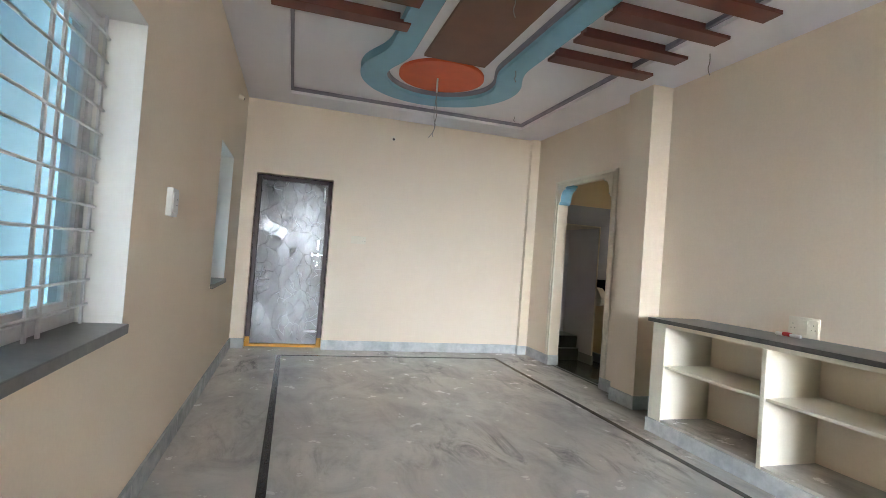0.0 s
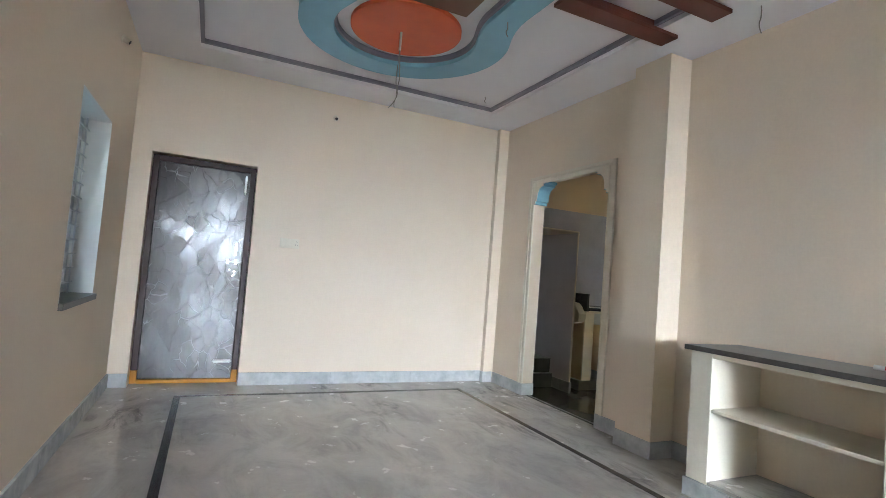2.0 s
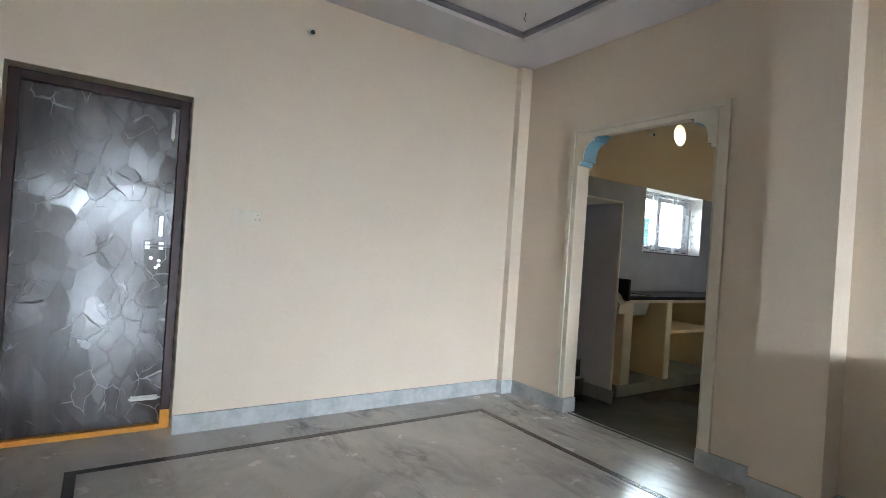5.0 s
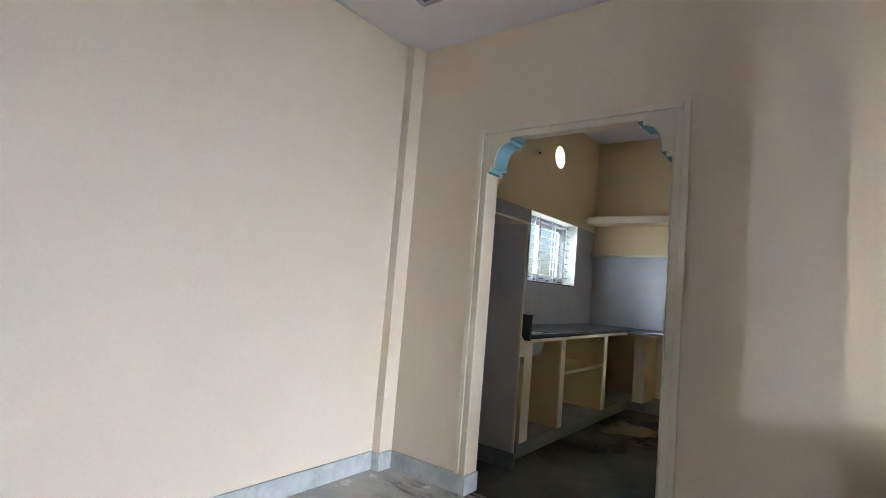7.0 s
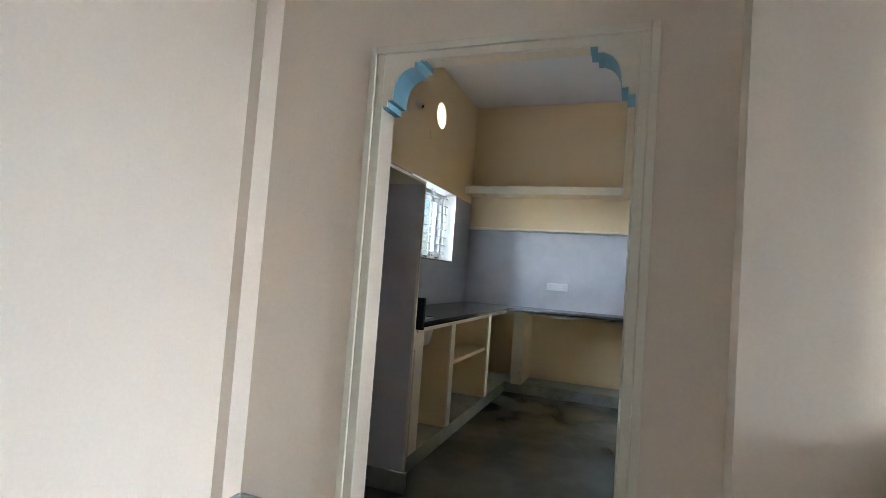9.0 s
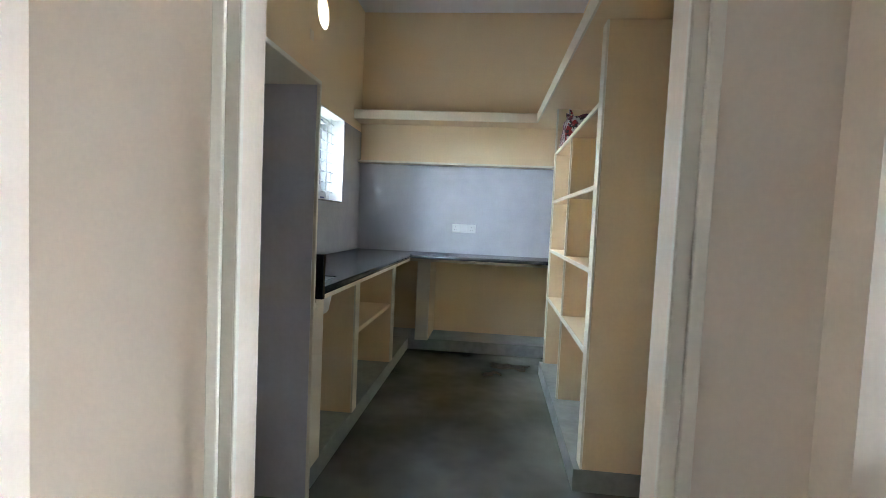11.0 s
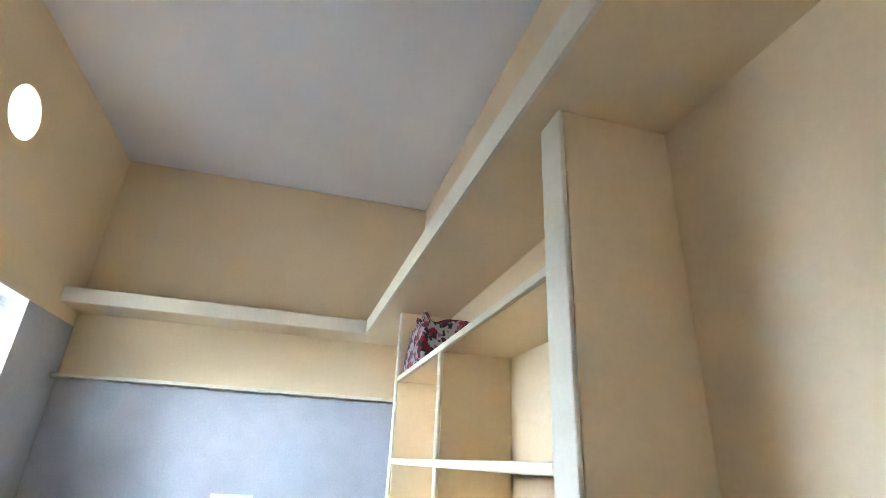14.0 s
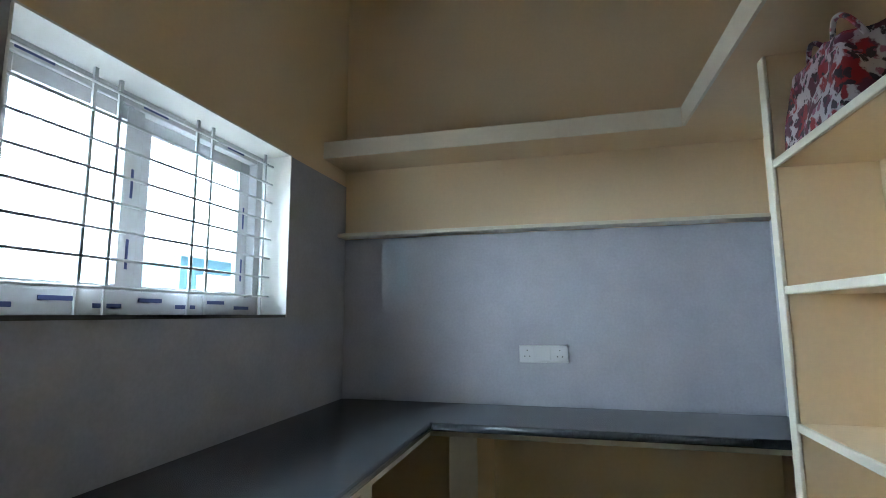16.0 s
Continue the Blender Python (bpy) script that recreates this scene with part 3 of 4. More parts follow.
# ---- low shelf unit ----
def shelf_unit():
    xf, ya, yb, zt = 3.445, -3.03, -5.9, 0.866
    ob = thing("shelf_unit", (3.65, (ya + yb) / 2, 0), "built-in cream low shelf unit on a marble plinth", "shelf unit")
    part("plinth", boxed(xf - 0.012, RX - 0.001, yb, ya + 0.012, 0, 0.105, 0.003), SKIRT, ob, "grey-white marble plinth")
    part("back_panel", boxed(RX - 0.02, RX - 0.002, yb, ya, 0.105, zt), CREAM, ob)
    ys = (ya - 0.07, -4.02, -4.95, yb + 0.05)
    for i, y in enumerate(ys):
        h = 0.07 if i == 0 else 0.05 if i == 3 else 0.016
        part("upright", boxed(xf, RX - 0.02, y - h, y + h, 0.105, zt if i in (0, 3) else zt - 0.03, 0.004), CREAM_EDGE, ob)
    for p, q in zip(ys, ys[1:]):
        hp = 0.07 if p == ys[0] else 0.016
        hq = 0.05 if q == ys[-1] else 0.016
        part("shelf", boxed(xf + 0.01, RX - 0.02, q + hq, p - hp, 0.52, 0.541, 0.004), CREAM_EDGE, ob)
        part("shelf_floor", boxed(xf + 0.004, RX - 0.02, q + hq, p - hp, 0.1055, 0.125, 0.002), MARBLE, ob, "grey marble shelf floor")
    part("top_rail", boxed(xf, RX - 0.02, ys[3] + 0.05, ys[0] - 0.07, zt - 0.03, zt, 0.003), CREAM_EDGE, ob)
    part("stone_top", boxed(xf - 0.03, RX - 0.001, yb - 0.01, ya + 0.03, zt, zt + 0.03, 0.004), SILL_STONE, ob, "dark stone top slab")
    return ob


shelf_unit()


# ---- kitchen ----
def kitchen_counter():
    """Masonry base with open bays and the granite worktop laid on it."""
    t = 0.035
    yf, xr = -0.594, 7.235
    ob = thing("worktop", (6.5, -0.2, CT - t), "L-shaped black granite kitchen worktop on masonry legs", "worktop")
    sx0, sx1, sy0, sy1 = 4.86, 5.25, -0.52, -0.15
    bm = bmesh.new()
    grid = [[bm.verts.new((x, y, CT - t)) for y in (yf, sy0, sy1, KY1)] for x in (4.735, sx0, sx1, xr)]
    faces = [bm.faces.new((grid[a][b], grid[a + 1][b], grid[a + 1][b + 1], grid[a][b + 1])) for a in range(3) for b in range(3) if (a, b) != (1, 1)]
    up = bmesh.ops.extrude_face_region(bm, geom=faces)
    bmesh.ops.translate(bm, verts=[v for v in up["geom"] if isinstance(v, bmesh.types.BMVert)], vec=(0, 0, t))
    bmesh.ops.recalc_face_normals(bm, faces=bm.faces[:])
    part("slab", bm, GRANITE, ob)
    part("rear_slab", boxed(xr, KX, KY0, KY1, CT - t, CT), GRANITE, ob)
    bm = bmesh.new()
    rod(bm, (4.735, yf, CT - t / 2), (xr - 0.012, yf, CT - t / 2), t / 2, 12)
    rod(bm, (xr, yf - 0.012, CT - t / 2), (xr, KY0 + 0.3, CT - t / 2), t / 2, 12)
    part("rounded_edge", bm, GRANITE, ob, "polished half-round granite edge", smooth=True)
    base = thing("kitchen_cabinet", (6.3, -0.2, 0), "cream masonry kitchen cabinet with open bays", "kitchen cabinet")
    part("plinth", boxed(4.70, xr + 0.19, yf + 0.02, KY1 - 0.001, -0.003, 0.11, 0.004), K_PLINTH, base, "dark grey stone plinth")
    part("rear_plinth", boxed(xr + 0.19, KX + 0.118, KY0, KY1 - 0.001, -0.003, 0.11, 0.004), K_PLINTH, base, "dark grey stone plinth")
    top = CT - t
    for x0, x1 in ((4.73, 4.865), (5.43, 5.52), (6.53, 6.62)):
        leg = part("leg", boxed(x0, x1, yf + 0.024, KY1 - 0.001, 0.11, top - 0.028, 0.003), K_CREAM, base)
        part("front_edge", boxed(x0, x1, yf + 0.012, yf + 0.0239, 0.11, top - 0.028, 0.004), CREAM_EDGE, leg, "pale cream front edge")
    leg = part("corner_leg", boxed(xr + 0.132, KX + 0.118, -0.778, -0.65, 0.11, top - 0.028, 0.003), K_CREAM, base)
    part("front_edge", boxed(xr + 0.12, xr + 0.1319, -0.778, -0.65, 0.11, top - 0.028, 0.004), CREAM_EDGE, leg, "pale cream front edge")
    part("bearer", boxed(4.74, xr + 0.03, yf + 0.006, KY1 - 0.001, top - 0.028, top - 0.001, 0.003), CREAM_EDGE, base)
    part("rear_bearer", boxed(xr + 0.03, KX - 0.001, KY0 + 0.001, KY1 - 0.002, top - 0.028, top - 0.001, 0.003), CREAM_EDGE, base)
    part("shelf", boxed(5.52, 6.53, yf + 0.03, KY1 - 0.001, 0.565, 0.595, 0.004), K_CREAM, base)


kitchen_counter()
structure("partition_plinth", boxed(4.470, 4.50, -0.684, KY1 - 0.001, -0.003, 0.118, 0.004), K_PLINTH, "dark stone plinth under the partition")
structure("partition", boxed(4.475, 4.492, -0.66, KY1 - 0.001, 0.119, 1.797), PANEL_GREY, "grey-lilac painted side wall of a low alcove in the kitchen")
structure("partition_cap", boxed(WB, 4.492, -0.674, KY1 - 0.001, 1.797, 1.815, 0.004), CREAM_EDGE, "cream-painted thin slab over the alcove")
structure("partition_end", boxed(4.475, 4.492, -0.674, -0.6602, 0.119, 1.7968, 0.003), CREAM_EDGE, "cream-painted end of the partition")
structure("alcove_back", boxed(WB, 4.4748, KY1 - 0.012, KY1 - 0.002, 0.0, 1.7968), PANEL_GREY, "grey-lilac painted back of the alcove")


def stone_steps():
    ob = thing("stone_steps", (4.22, -0.15, 0), "two low dark stone steps with pale edges inside the alcove", "steps")
    for z0, z, y in ((-0.003, 0.160, -0.375), (0.1605, 0.325, -0.325)):
        part("step", boxed(WB + 0.002, 4.468, y, KY1 - 0.014, z0, z - 0.0085, 0.003), K_FLOOR, ob)
        part("nosing", boxed(WB + 0.002, 4.468, y - 0.006, KY1 - 0.014, z - 0.008, z, 0.002), K_PLINTH, ob, "pale stone edge")
    return ob


stone_steps()


def sink():
    x0, x1, y0, y1 = 4.86, 5.25, -0.52, -0.15
    ob = thing("kitchen_sink", ((x0 + x1) / 2, (y0 + y1) / 2, CT - 0.21), "stainless steel kitchen sink set in the worktop", "sink")
    bm = bmesh.new()
    top = [bm.verts.new((x, y, CT - 0.004)) for x, y in ((x0, y0), (x1, y0), (x1, y1), (x0, y1))]
    bot = [bm.verts.new((x, y, CT - 0.20)) for x, y in ((x0 + 0.03, y0 + 0.03), (x1 - 0.03, y0 + 0.03), (x1 - 0.03, y1 - 0.03), (x0 + 0.03, y1 - 0.03))]
    for i in range(4):
        bm.faces.new((top[i], top[(i + 1) % 4], bot[(i + 1) % 4], bot[i]))
    bm.faces.new(bot)
    bmesh.ops.bevel(bm, geom=[e for e in bm.edges if not e.is_boundary], offset=0.025, segments=4, affect="EDGES", profile=0.5)
    geom = bmesh.ops.extrude_face_region(bm, geom=bm.faces[:])
    bmesh.ops.translate(bm, verts=[v for v in geom["geom"] if isinstance(v, bmesh.types.BMVert)], vec=(0, 0, -0.003))
    bmesh.ops.recalc_face_normals(bm, faces=bm.faces[:])
    part("bowl", bm, STEEL, ob, smooth=True)
    bm = bmesh.new()
    rod(bm, (5.05, -0.33, CT - 0.202), (5.05, -0.33, CT - 0.196), 0.04, 20)
    part("drain", bm, SLOT, ob, "dark drain")
    return ob


sink()
upstand = thing("sink_upstand", (4.72, -0.2, CT), "black granite side splash at the end of the worktop", "splash back")
part("slab", boxed(4.702, 4.733, -0.63, KY1 - 0.01, CT - 0.04, 1.115, 0.003), GRANITE, upstand)
single("masonry_stub", prism(bmesh.new(), [(-0.605, 0.79), (-0.612, 0.88), (-0.585, 0.915), (-0.55, 0.965), (-0.50, 1.0), (-0.38, 1.01), (-0.38, 0.78), (-0.50, 0.76)], "x", 4.61, 4.7), CREAM_EDGE, "rounded cream masonry stub under the worktop end", "masonry stub")


def rack():
    y, yb = -1.848, KY0
    x0, x1 = 4.985, 6.89
    ob = thing("storage_rack", ((x0 + x1) / 2, y, 0), "built-in cream masonry storage rack with open shelves", "rack")
    part("plinth", boxed(x0, x1, yb + 0.001, y + 0.03, -0.003, 0.11, 0.004), K_PLINTH, ob, "grey stone plinth")

    def board(name, a0, a1, z0, z1, yf):
        b = part(name, boxed(a0, a1, yb + 0.001, yf - 0.012, z0, z1, 0.003), K_CREAM, ob)
        part("front_edge", boxed(a0, a1, yf - 0.0119, yf, z0, z1, 0.004), CREAM_EDGE, b, "pale cream front edge")

    board("upright", x0, x0 + 0.095, 0.11, 2.2562, y)
    board("upright", x1 - 0.05, x1, 0.11, 2.2562, y)
    zs = (0.11, 0.67, 1.075, 1.485, 1.888)
    for z0, z1 in zip(zs, zs[1:]):
        board("divider", 5.965, 6.0, z0 + (0.013 if z0 > 0.2 else 0), z1 - 0.013, y - 0.004)
    for z in zs[1:]:
        board("shelf", x0 + 0.095, x1 - 0.05, z - 0.0129, z + 0.0129, y - 0.002)
    return ob


rack()


def loft():
    ob = thing("loft_shelf", (7.0, -1.9, 2.257), "L-shaped cream concrete loft slab round the kitchen", "loft slab")
    bm = bmesh.new()
    loop = [(WB, KY0), (KX, KY0), (KX, KY1), (7.461, KY1), (7.461, -1.737), (WB, -1.80)]
    prism(bm, loop, "z", 2.257, 2.348)
    part("slab", bm, K_CREAM, ob)
    edge = prism(bmesh.new(), [(WB, -1.7998), (7.449, -1.7372), (7.449, -1.725), (WB, -1.788)], "z", 2.2565, 2.3485)
    part("front_edge", edge, CREAM_EDGE, ob, "pale cream front edge")
    part("front_edge", boxed(7.449, 7.4608, -1.725, KY1, 2.257, 2.348, 0.004), CREAM_EDGE, ob, "pale cream front edge")
    part("ledge", boxed(7.625, KX, KY0, KY1, 1.852, 1.872, 0.003), CREAM_EDGE, ob, "thin ledge above the wall tiles")
    return ob


loft()

tile_n = structure("wall_tiles_north", wall_boxes(bmesh.new(), "x", WB, KX - 0.008, KY1 - 0.008, KY1 - 0.001, CT, 2.165, [(KWIN[0], KWIN[1], KWIN[2], 2.3)]), TILE, "glossy grey-lilac wall tiles")
tile_e = structure("wall_tiles_east", boxed(KX - 0.008, KX - 0.001, KY0, KY1 - 0.001, CT, 1.849), TILE, "glossy grey-lilac wall tiles")

structure("wall_tiles_south", boxed(6.895, KX - 0.008, KY0 + 0.001, KY0 + 0.008, CT, 1.849), TILE, "glossy grey-lilac wall tiles")


def kitchen_window():
    x0, x1, z0, z1 = KWIN
    ob = tagged(thing("window_3", ((x0 + x1) / 2, KY1 + 0.1, z0), "barred white sliding window with protective film left on", "window"), kind="structure")
    t = 0.006
    ya, yb = KY1 - 0.010, KY1 + 0.229
    part("reveal", boxed(x1 - t, x1 + 0.001, ya, yb, z0, z1), WHITE, ob)
    part("reveal", boxed(x0 - 0.001, x0 + t, ya, yb, z0, z1), WHITE, ob)
    part("reveal", boxed(x0 + t, x1 - t, ya, yb, z1 - t, z1 + 0.001), WHITE, ob)
    part("window_sill", boxed(x0 + t, x1 - t, ya, yb, z0 - 0.001, z0 + 0.012), SILL_STONE, ob)
    w, yw = 0.05, KY1 + 0.18
    zb = z0 + 0.012
    for a in ((x0 + t, x0 + w, zb, z1 - t), (x1 - w, x1 - t, zb, z1 - t), (x0 + w, x1 - w, zb, zb + w), (x0 + w, x1 - w, z1 - w, z1 - t)):
        part("window_frame", boxed(a[0], a[1], yw - 0.04, yw + 0.045, a[2], a[3], 0.003), TAPE, ob, "uPVC frame with printed film")
    xm = 6.44
    for k, (a, b) in enumerate(((x0 + w, xm), (xm - 0.004, x1 - w))):
        y = yw - 0.018 + 0.03 * k
        s = part("sash", boxed(a, a + 0.07, y - 0.012, y + 0.012, zb + w, z1 - w, 0.002), TAPE, ob, "uPVC sash with printed film")
        part("stile", boxed(b - 0.07, b, y - 0.012, y + 0.012, zb + w, z1 - w, 0.002), TAPE, s)
        part("rail", boxed(a + 0.07, b - 0.07, y - 0.012, y + 0.012, zb + w, zb + w + 0.05, 0.002), TAPE, s)
        part("rail", boxed(a + 0.07, b - 0.07, y - 0.012, y + 0.012, z1 - w - 0.05, z1 - w, 0.002), TAPE, s)
        g = part("pane", boxed(a + 0.07, b - 0.07, y - 0.002, y + 0.002, zb + w + 0.05, z1 - w - 0.05), GLASS, s)
        g.visible_shadow = False
        for zc in (1.62, 1.86):
            part("print", boxed(b - 0.040, b - 0.030, y - 0.0135, y - 0.0122, zc - 0.05, zc + 0.05), TAPE_INK, s, "dark print on the film")
    part("film_band", boxed(x0 + w, x1 - w, yw - 0.0435, yw - 0.0405, zb + 0.002, zb + 0.075, 0.001), TAPE, ob, "wide protective film with blue print")
    for k in range(7):
        xa = x0 + 0.07 + 0.165 * k
        part("print", boxed(xa, xa + 0.10, yw - 0.0455, yw - 0.0437, zb + 0.022 + 0.02 * (k % 2), zb + 0.036 + 0.02 * (k % 2)), TAPE_INK, ob)
    yg = KY1 + 0.085
    for i in range(9):
        z = 1.414 + 0.088 * i
        bm = bmesh.new()
        rod(bm, (x0 + t, yg, z), (x1 - t, yg, z), 0.005)
        part("grille_bar", bm, BAR, ob)
    for x in (5.91, 6.198, 6.287, 6.63, 6.713, 7.07):
        part("grille_upright", boxed(x - 0.006, x + 0.006, yg + 0.004, yg + 0.012, zb, z1 - t), BAR, ob)
    return ob


kitchen_window()


# ---- fittings ----
def wall_plate(name, at, facing, wide, high, gangs, label, category, mat=SWITCH, thick=0.012):
    """A switch or socket board: at its centre on the wall, facing '+x', '-x', '+y' or '-y'."""
    ob = thing(name, at, label, category)
    sign = 1 if facing[0] == "+" else -1

    def slab(u0, u1, d0, d1, z0, z1, bev):
        a, b = sorted((sign * d0, sign * d1))
        if facing[1] == "x":
            return boxed(at[0] + a, at[0] + b, at[1] + u0, at[1] + u1, at[2] + z0, at[2] + z1, bev)
        return boxed(at[0] + u0, at[0] + u1, at[1] + a, at[1] + b, at[2] + z0, at[2] + z1, bev)

    part("plate", slab(-wide / 2, wide / 2, 0.0005, thick, -high / 2, high / 2, 0.003), mat, ob)
    n = len(gangs)
    for i, g in enumerate(gangs):
        c = -wide / 2 + wide * (i + 0.5) / n
        w = wide / n * 0.42
        if g == "s":
            part("rocker", slab(c - w, c + w, thick, thick + 0.006, -high * 0.36, high * 0.36, 0.002), mat, ob)
        elif g == "o":
            f = part("socket_face", slab(c - w, c + w, thick, thick + 0.003, -high * 0.40, high * 0.40, 0.001), mat, ob)
            for u, z in ((0.0, 0.018), (-0.012, -0.012), (0.012, -0.012)):
                part("pin_hole", slab(c + u - 0.0025, c + u + 0.0025, thick + 0.003, thick + 0.0042, z - 0.0032, z + 0.0032, 0), SLOT, f)
    return ob


wall_plate("switch_board", (0.0, -3.49, 1.425), "+x", 0.13, 0.145, "so", "white plastic switch board on the cream wall", "switch board", thick=0.03)
wall_plate("switch_board", (1.423, 0.0, 1.396), "-y", 0.185, 0.095, "bsbo", "cream-splashed switch board flush on the wall", "switch board", CREAM_EDGE, 0.006)
wall_plate("socket_board", (RX, -3.90, 0.965), "-x", 0.21, 0.13, "oso", "pale plastic socket board above the low shelf", "socket", CREAM_EDGE)
wall_plate("switch_board", (4.44, KY0, 1.503), "+y", 0.345, 0.058, "ssso", "white plastic switch board with a socket by the rack", "switch board", thick=0.018)
wall_plate("socket_board", (KX - 0.008, -1.06, 1.214), "-x", 0.245, 0.088, "oso", "white twin socket board on the tiled wall", "socket")


def lamp_holder(at, facing):
    ob = thing("bulb_holder", at, "empty white bulb holder on the wall with dark socket", "bulb holder", "bulb holders")
    d = {"-y": Vector((0, -1, 0)), "+x": Vector((1, 0, 0))}[facing]
    p = Vector(at)
    for name, a, b, r0, r1, mat in (("rose", 0, 0.012, 0.034, 0.032, CREAM_EDGE), ("holder", 0.012, 0.05, 0.022, 0.019, CREAM_EDGE), ("socket", 0.0501, 0.053, 0.015, 0.015, SLOT)):
        bm = bmesh.new()
        rod(bm, p + d * a + Vector((0, 0, -a * 0.4)), p + d * b + Vector((0, 0, -b * 0.4)), r0, 20, r1)
        part(name, bm, mat, ob, smooth=False)
    return ob


lamp_holder((1.767, 0.0, 2.741), "-y")
lamp_holder((5.90, KY1, 2.808), "-y")
lamp_holder((0.0, -0.956, 2.721), "+x")
wall_plate("junction_plate", (6.27, KY1, 2.635), "-y", 0.075, 0.075, "b", "small painted-over junction plate under the vent hole", "junction plate", CREAM, 0.006)


def wire(points, r, name, mat, parent):
    cu = bpy.data.curves.new(name, "CURVE")
    cu.dimensions, cu.bevel_depth, cu.bevel_resolution = "3D", r, 2
    sp = cu.splines.new("NURBS")
    sp.points.add(len(points) - 1)
    for q, p in zip(sp.points, points):
        q.co = (*p, 1)
    sp.use_endpoint_u, sp.order_u = True, 3
    tmp = bpy.data.objects.new(name, cu)
    me = bpy.data.meshes.new_from_object(tmp)
    bpy.data.objects.remove(tmp)
    bm = bmesh.new()
    bm.from_mesh(me)
    bpy.data.meshes.remove(me)
    return part(name, bm, mat, parent, smooth=True)


fan = thing("fan_hook_wire", (CX, CY, TRAY - 0.035), "white conduit stub with loose fan wires hanging down", "hanging wire")
bm = bmesh.new()
rod(bm, (CX - 0.03, CY + 0.03, TRAY - 0.034), (CX - 0.03, CY + 0.03, 2.88), 0.009, 10)
part("conduit", bm, WHITE, fan, "white plastic conduit stub")
wire([(CX - 0.03, CY + 0.03, 2.90), (CX - 0.02, CY + 0.035, 2.78), (CX - 0.01, CY + 0.03, 2.66), (CX - 0.028, CY + 0.04, 2.56), (CX - 0.02, CY + 0.04, 2.50), (CX - 0.075, CY + 0.05, 2.43)], 0.0035, "loose_wire", WIRE, fan)
wire([(CX - 0.03, CY + 0.03, 2.90), (CX - 0.035, CY + 0.03, 2.76), (CX - 0.045, CY + 0.025, 2.62), (CX - 0.01, CY + 0.03, 2.55), (CX - 0.045, CY + 0.04, 2.47), (CX - 0.03, CY + 0.045, 2.44)], 0.003, "loose_wire", WIRE, fan)
for k, (x, y, z, d) in enumerate(((3.12, -0.72, TRAY, 0.06), (CX + 0.52, -2.25, 2.977, 0.10), (CX + 0.0, -3.35, TRAY - 0.03, 0.16), (3.62, -3.25, SOFFIT, 0.17))):
    w = thing("loose_wire_end", (x, y, z), "short grey wire end hanging from the ceiling", "hanging wire", "wire ends on the ceiling")
    wire([(x, y, z), (x + 0.01, y, z - d * 0.4), (x - 0.008, y + 0.01, z - d * 0.7), (x + 0.012, y, z - d)], 0.0035, "strand", WIRE, w)

tube = thing("paint_tube", (3.78, -3.86, 0.897), "small red and white tube lying on the stone top", "tube")
bm = bmesh.new()
rod(bm, (3.80, -3.80, 0.909), (3.80, -3.85, 0.909), 0.012, 12)
part("white_end", bm, WHITE, tube)
bm = bmesh.new()
rod(bm, (3.80, -3.8501, 0.911), (3.80, -3.90, 0.911), 0.014, 12)
part("red_band", bm, RED_PLASTIC, tube, "red plastic band")
bm = bmesh.new()
rod(bm, (3.80, -3.9001, 0.909), (3.80, -3.97, 0.909), 0.011, 12)
part("white_body", bm, WHITE, tube)


def floral_material():
    m = bpy.data.materials.new("floral_printed_fabric")
    m.use_nodes = True
    n, l = m.node_tree.nodes, m.node_tree.links
    b = n["Principled BSDF"]
    b.inputs["Roughness"].default_value = 0.55
    geo = n.new("ShaderNodeNewGeometry")
    warp = n.new("ShaderNodeTexNoise")
    warp.inputs["Scale"].default_value, warp.inputs["Detail"].default_value = 26.0, 4.0
    l.new(geo.outputs["Position"], warp.inputs["Vector"])
    bent = n.new("ShaderNodeVectorMath")
    bent.operation = "MULTIPLY_ADD"
    bent.inputs[1].default_value = (0.07, 0.07, 0.07)
    l.new(warp.outputs["Color"], bent.inputs[0])
    l.new(geo.outputs["Position"], bent.inputs[2])
    base = n.new("ShaderNodeRGB")
    base.outputs[0].default_value = (0.50, 0.46, 0.49, 1)
    out = base.outputs[0]
    for scale, lim, col in ((19.0, 0.42, (0.10, 0.015, 0.04)), (14.0, 0.40, (0.26, 0.008, 0.016)), (27.0, 0.34, (0.025, 0.012, 0.025)), (23.0, 0.22, (0.30, 0.10, 0.17))):
        v = n.new("ShaderNodeTexVoronoi")
        v.inputs["Scale"].default_value = scale
        l.new(bent.outputs[0], v.inputs["Vector"])
        r = n.new("ShaderNodeMapRange")
        r.inputs[1].default_value, r.inputs[2].default_value = lim + 0.05, lim - 0.03
        l.new(v.outputs["Distance"], r.inputs[0])
        k = n.new("ShaderNodeMix")
        k.data_type = "RGBA"
        l.new(r.outputs[0], k.inputs[0])
        l.new(out, k.inputs[6])
        k.inputs[7].default_value = (*col, 1)
        out = k.outputs[2]
    l.new(out, b.inputs["Base Color"])
    return m


FLORAL = floral_material()


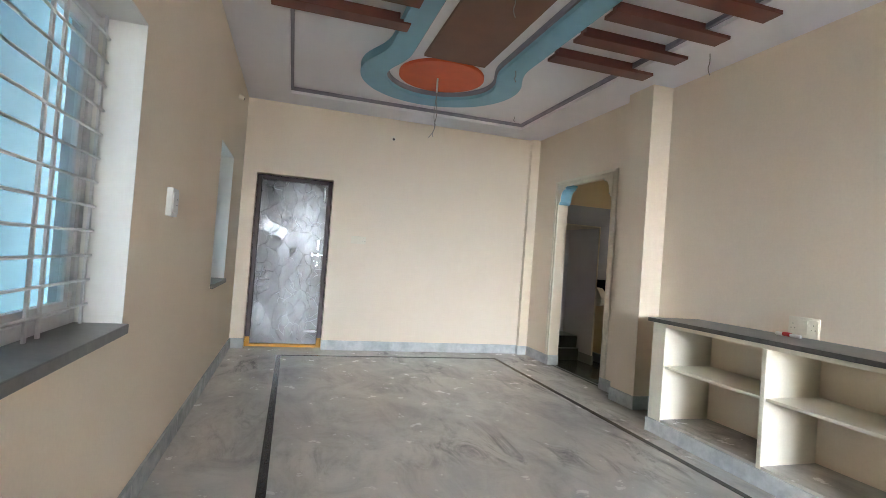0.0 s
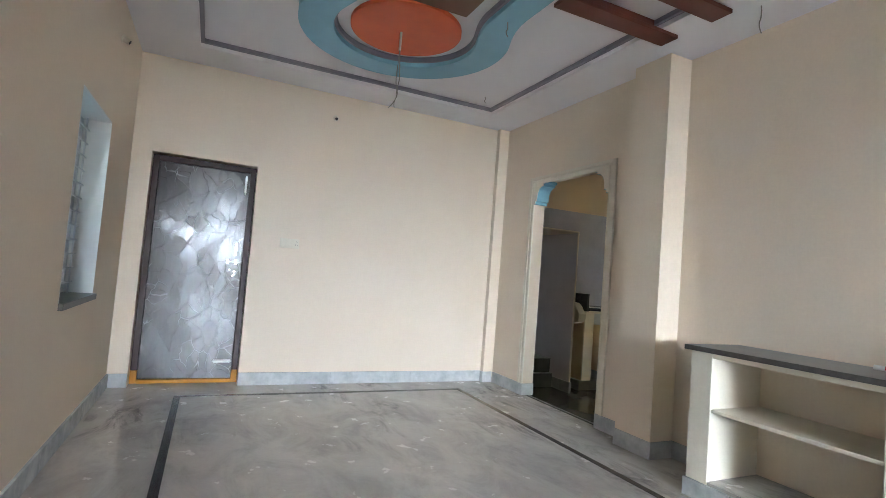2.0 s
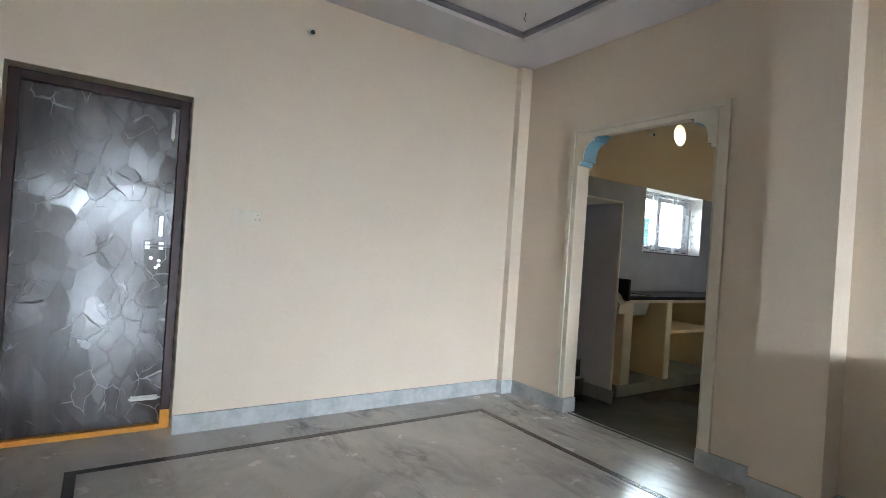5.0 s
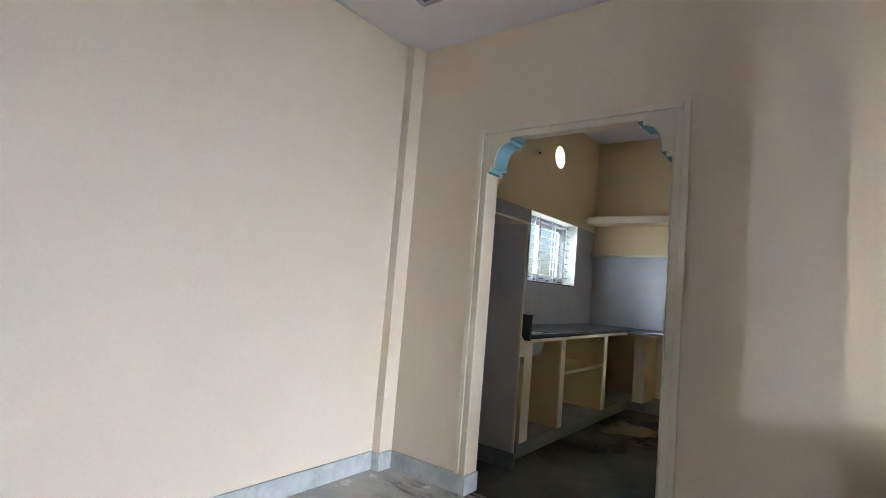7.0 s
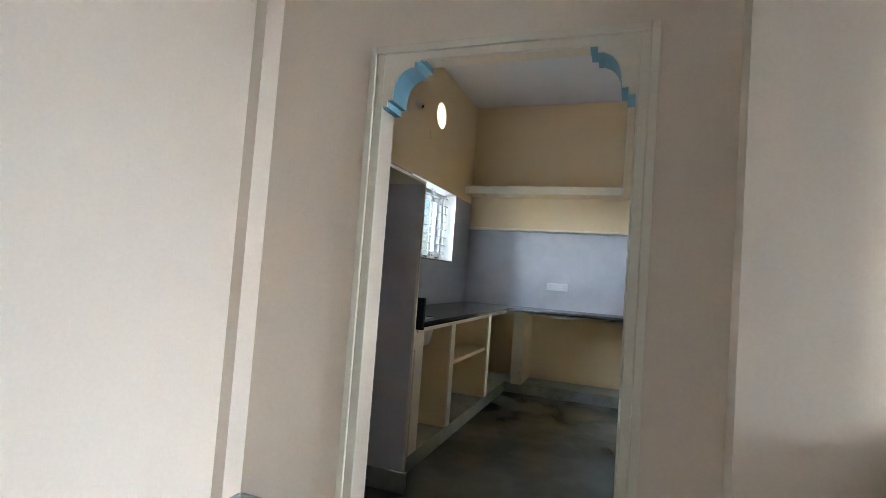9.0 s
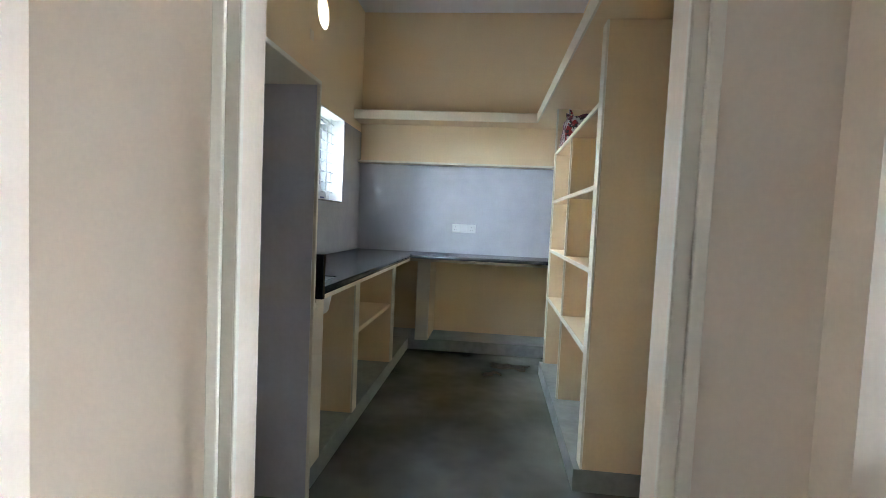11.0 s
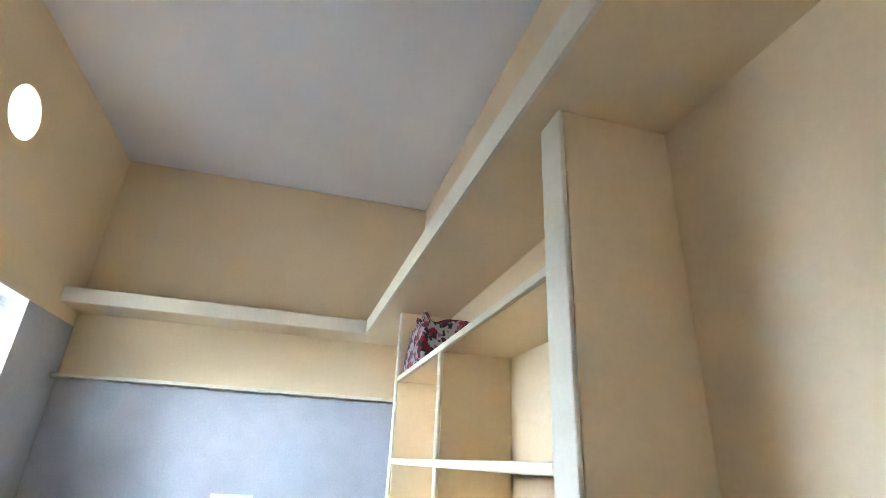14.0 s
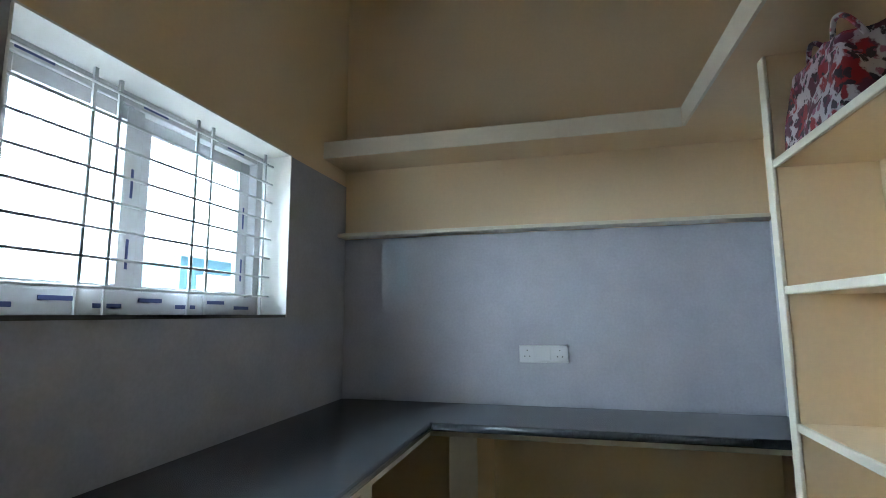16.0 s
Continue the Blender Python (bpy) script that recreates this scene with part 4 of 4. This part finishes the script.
def shopping_bag():
    ob = thing("shopping_bag", (6.55, -1.98, 1.906), "crumpled floral-printed red and white carry bag on the rack", "bag")
    bm = boxed(6.44, 6.80, -2.10, -1.872, 1.9055, 2.13)
    bmesh.ops.subdivide_edges(bm, edges=bm.edges[:], cuts=9, use_grid_fill=True)
    for v in bm.verts:
        d = noise.noise_vector(v.co * 7.0) * 0.035 + noise.noise_vector(v.co * 17.0) * 0.014
        up = (v.co.z - 1.9055) / 0.33
        v.co.x += d.x * min(1, up * 3) * (1 if v.co.x < 6.7 else 0.4) + (6.5 - v.co.x) * 0.16 * up
        v.co.y += d.y * min(1, up * 3) - 0.03 * up
        v.co.z += d.z * up * 1.2
        v.co.y = max(v.co.y, KY0 + 0.006)
    part("body", bm, FLORAL, ob, smooth=True)
    for x in (6.50, 6.64):
        wire([(x - 0.07, -1.93, 2.09), (x - 0.05, -1.90, 2.17), (x + 0.03, -1.90, 2.175), (x + 0.07, -1.93, 2.09)], 0.007, "handle", FLORAL, ob)
    return ob


shopping_bag()

# printed film on the kitchen window frame: illegible print as plain bars
win3 = bpy.data.objects["window_3"]
yfilm = KY1 + 0.139
for x in (5.95, 6.25, 6.55, 6.85):
    part("film_print", boxed(x, x + 0.13, yfilm - 0.0012, yfilm - 0.0002, 1.432, 1.447), TAPE_INK, win3, "blue printed bar")
for x in (6.0, 6.42, 6.86):
    part("film_print", boxed(x, x + 0.11, yfilm - 0.0012, yfilm - 0.0002, 2.132, 2.143), TAPE_INK, win3, "blue printed bar")


# ---- outside ----
structure("ground", boxed(-400, 400, -400, 400, -3.4, -3.2), GROUND, "bare brown ground outside")


def building(name, x0, x1, y0, y1, h, mat, label, face):
    ob = thing(name, ((x0 + x1) / 2, (y0 + y1) / 2, -3.2), label, "building")
    part("wall", boxed(x0, x1, y0, y1, -3.2, h), mat, ob)
    part("roof", boxed(x0 - 0.15, x1 + 0.15, y0 - 0.15, y1 + 0.15, h, h + 0.2), OUT_PALE, ob)
    return ob


# raised to 15 m so that its unseen upper part shades the gap
building("neighbour_house", -10.0, -1.35, -17.0, 3.0, 15.0, OUT_BLUE, "blue-painted neighbouring house close to the windows", "x")
# added blockers at both gap ends, against stray light from the glowing backdrops
building("gap_light_stop", -1.36, -0.30, 2.4, 2.65, 8.0, OUT_BLUE, "tall plain blue blocker added to keep light out of the gap between the houses", "y")
building("gap_light_stop", -1.36, -0.30, -15.2, -14.9, 14.0, OUT_BLUE, "tall plain blue blocker added to keep light out of the gap between the houses", "y")
house = building("distant_house", 50.5, 66.0, 40.0, 48.0, 7.9, OUT_BLUE, "blue and white flat-roofed house beyond the kitchen window", "y")
part("white_wing", boxed(53.0, 60.5, 38.0, 39.99, -3.2, 6.0), OUT_PALE, house, "white-painted lower wing")
building("distant_house", 12.0, 45.0, 52.0, 60.0, 4.2, OUT_PALE, "long pale low house far off in the haze", "y")


def haze(name, color, strength):
    m = bpy.data.materials.new(name)
    m.use_nodes = True
    b = m.node_tree.nodes["Principled BSDF"]
    b.inputs["Base Color"].default_value = (0, 0, 0, 1)
    b.inputs["Emission Color"].default_value = (*color, 1)
    b.inputs["Emission Strength"].default_value = strength
    return m


SKY = haze("bright_hazy_sky", (0.76, 0.90, 1.0), GLOW_NORTH)
# added glow panel, out of view, sized to light the hall from behind
PANEL_GLOW = haze("south_panel_glow", (0.73, 0.853, 1.0), GLOW_SOUTH)
structure("south_light_panel", boxed(-4, 2.2, -24.3, -24, 2.0, 9), PANEL_GLOW, "unseen glowing panel added beyond the rear opening to light the hall")
structure("backdrop", boxed(-90, 150, 80, 80.5, -3.2, 90), SKY, "bright white hazy sky")
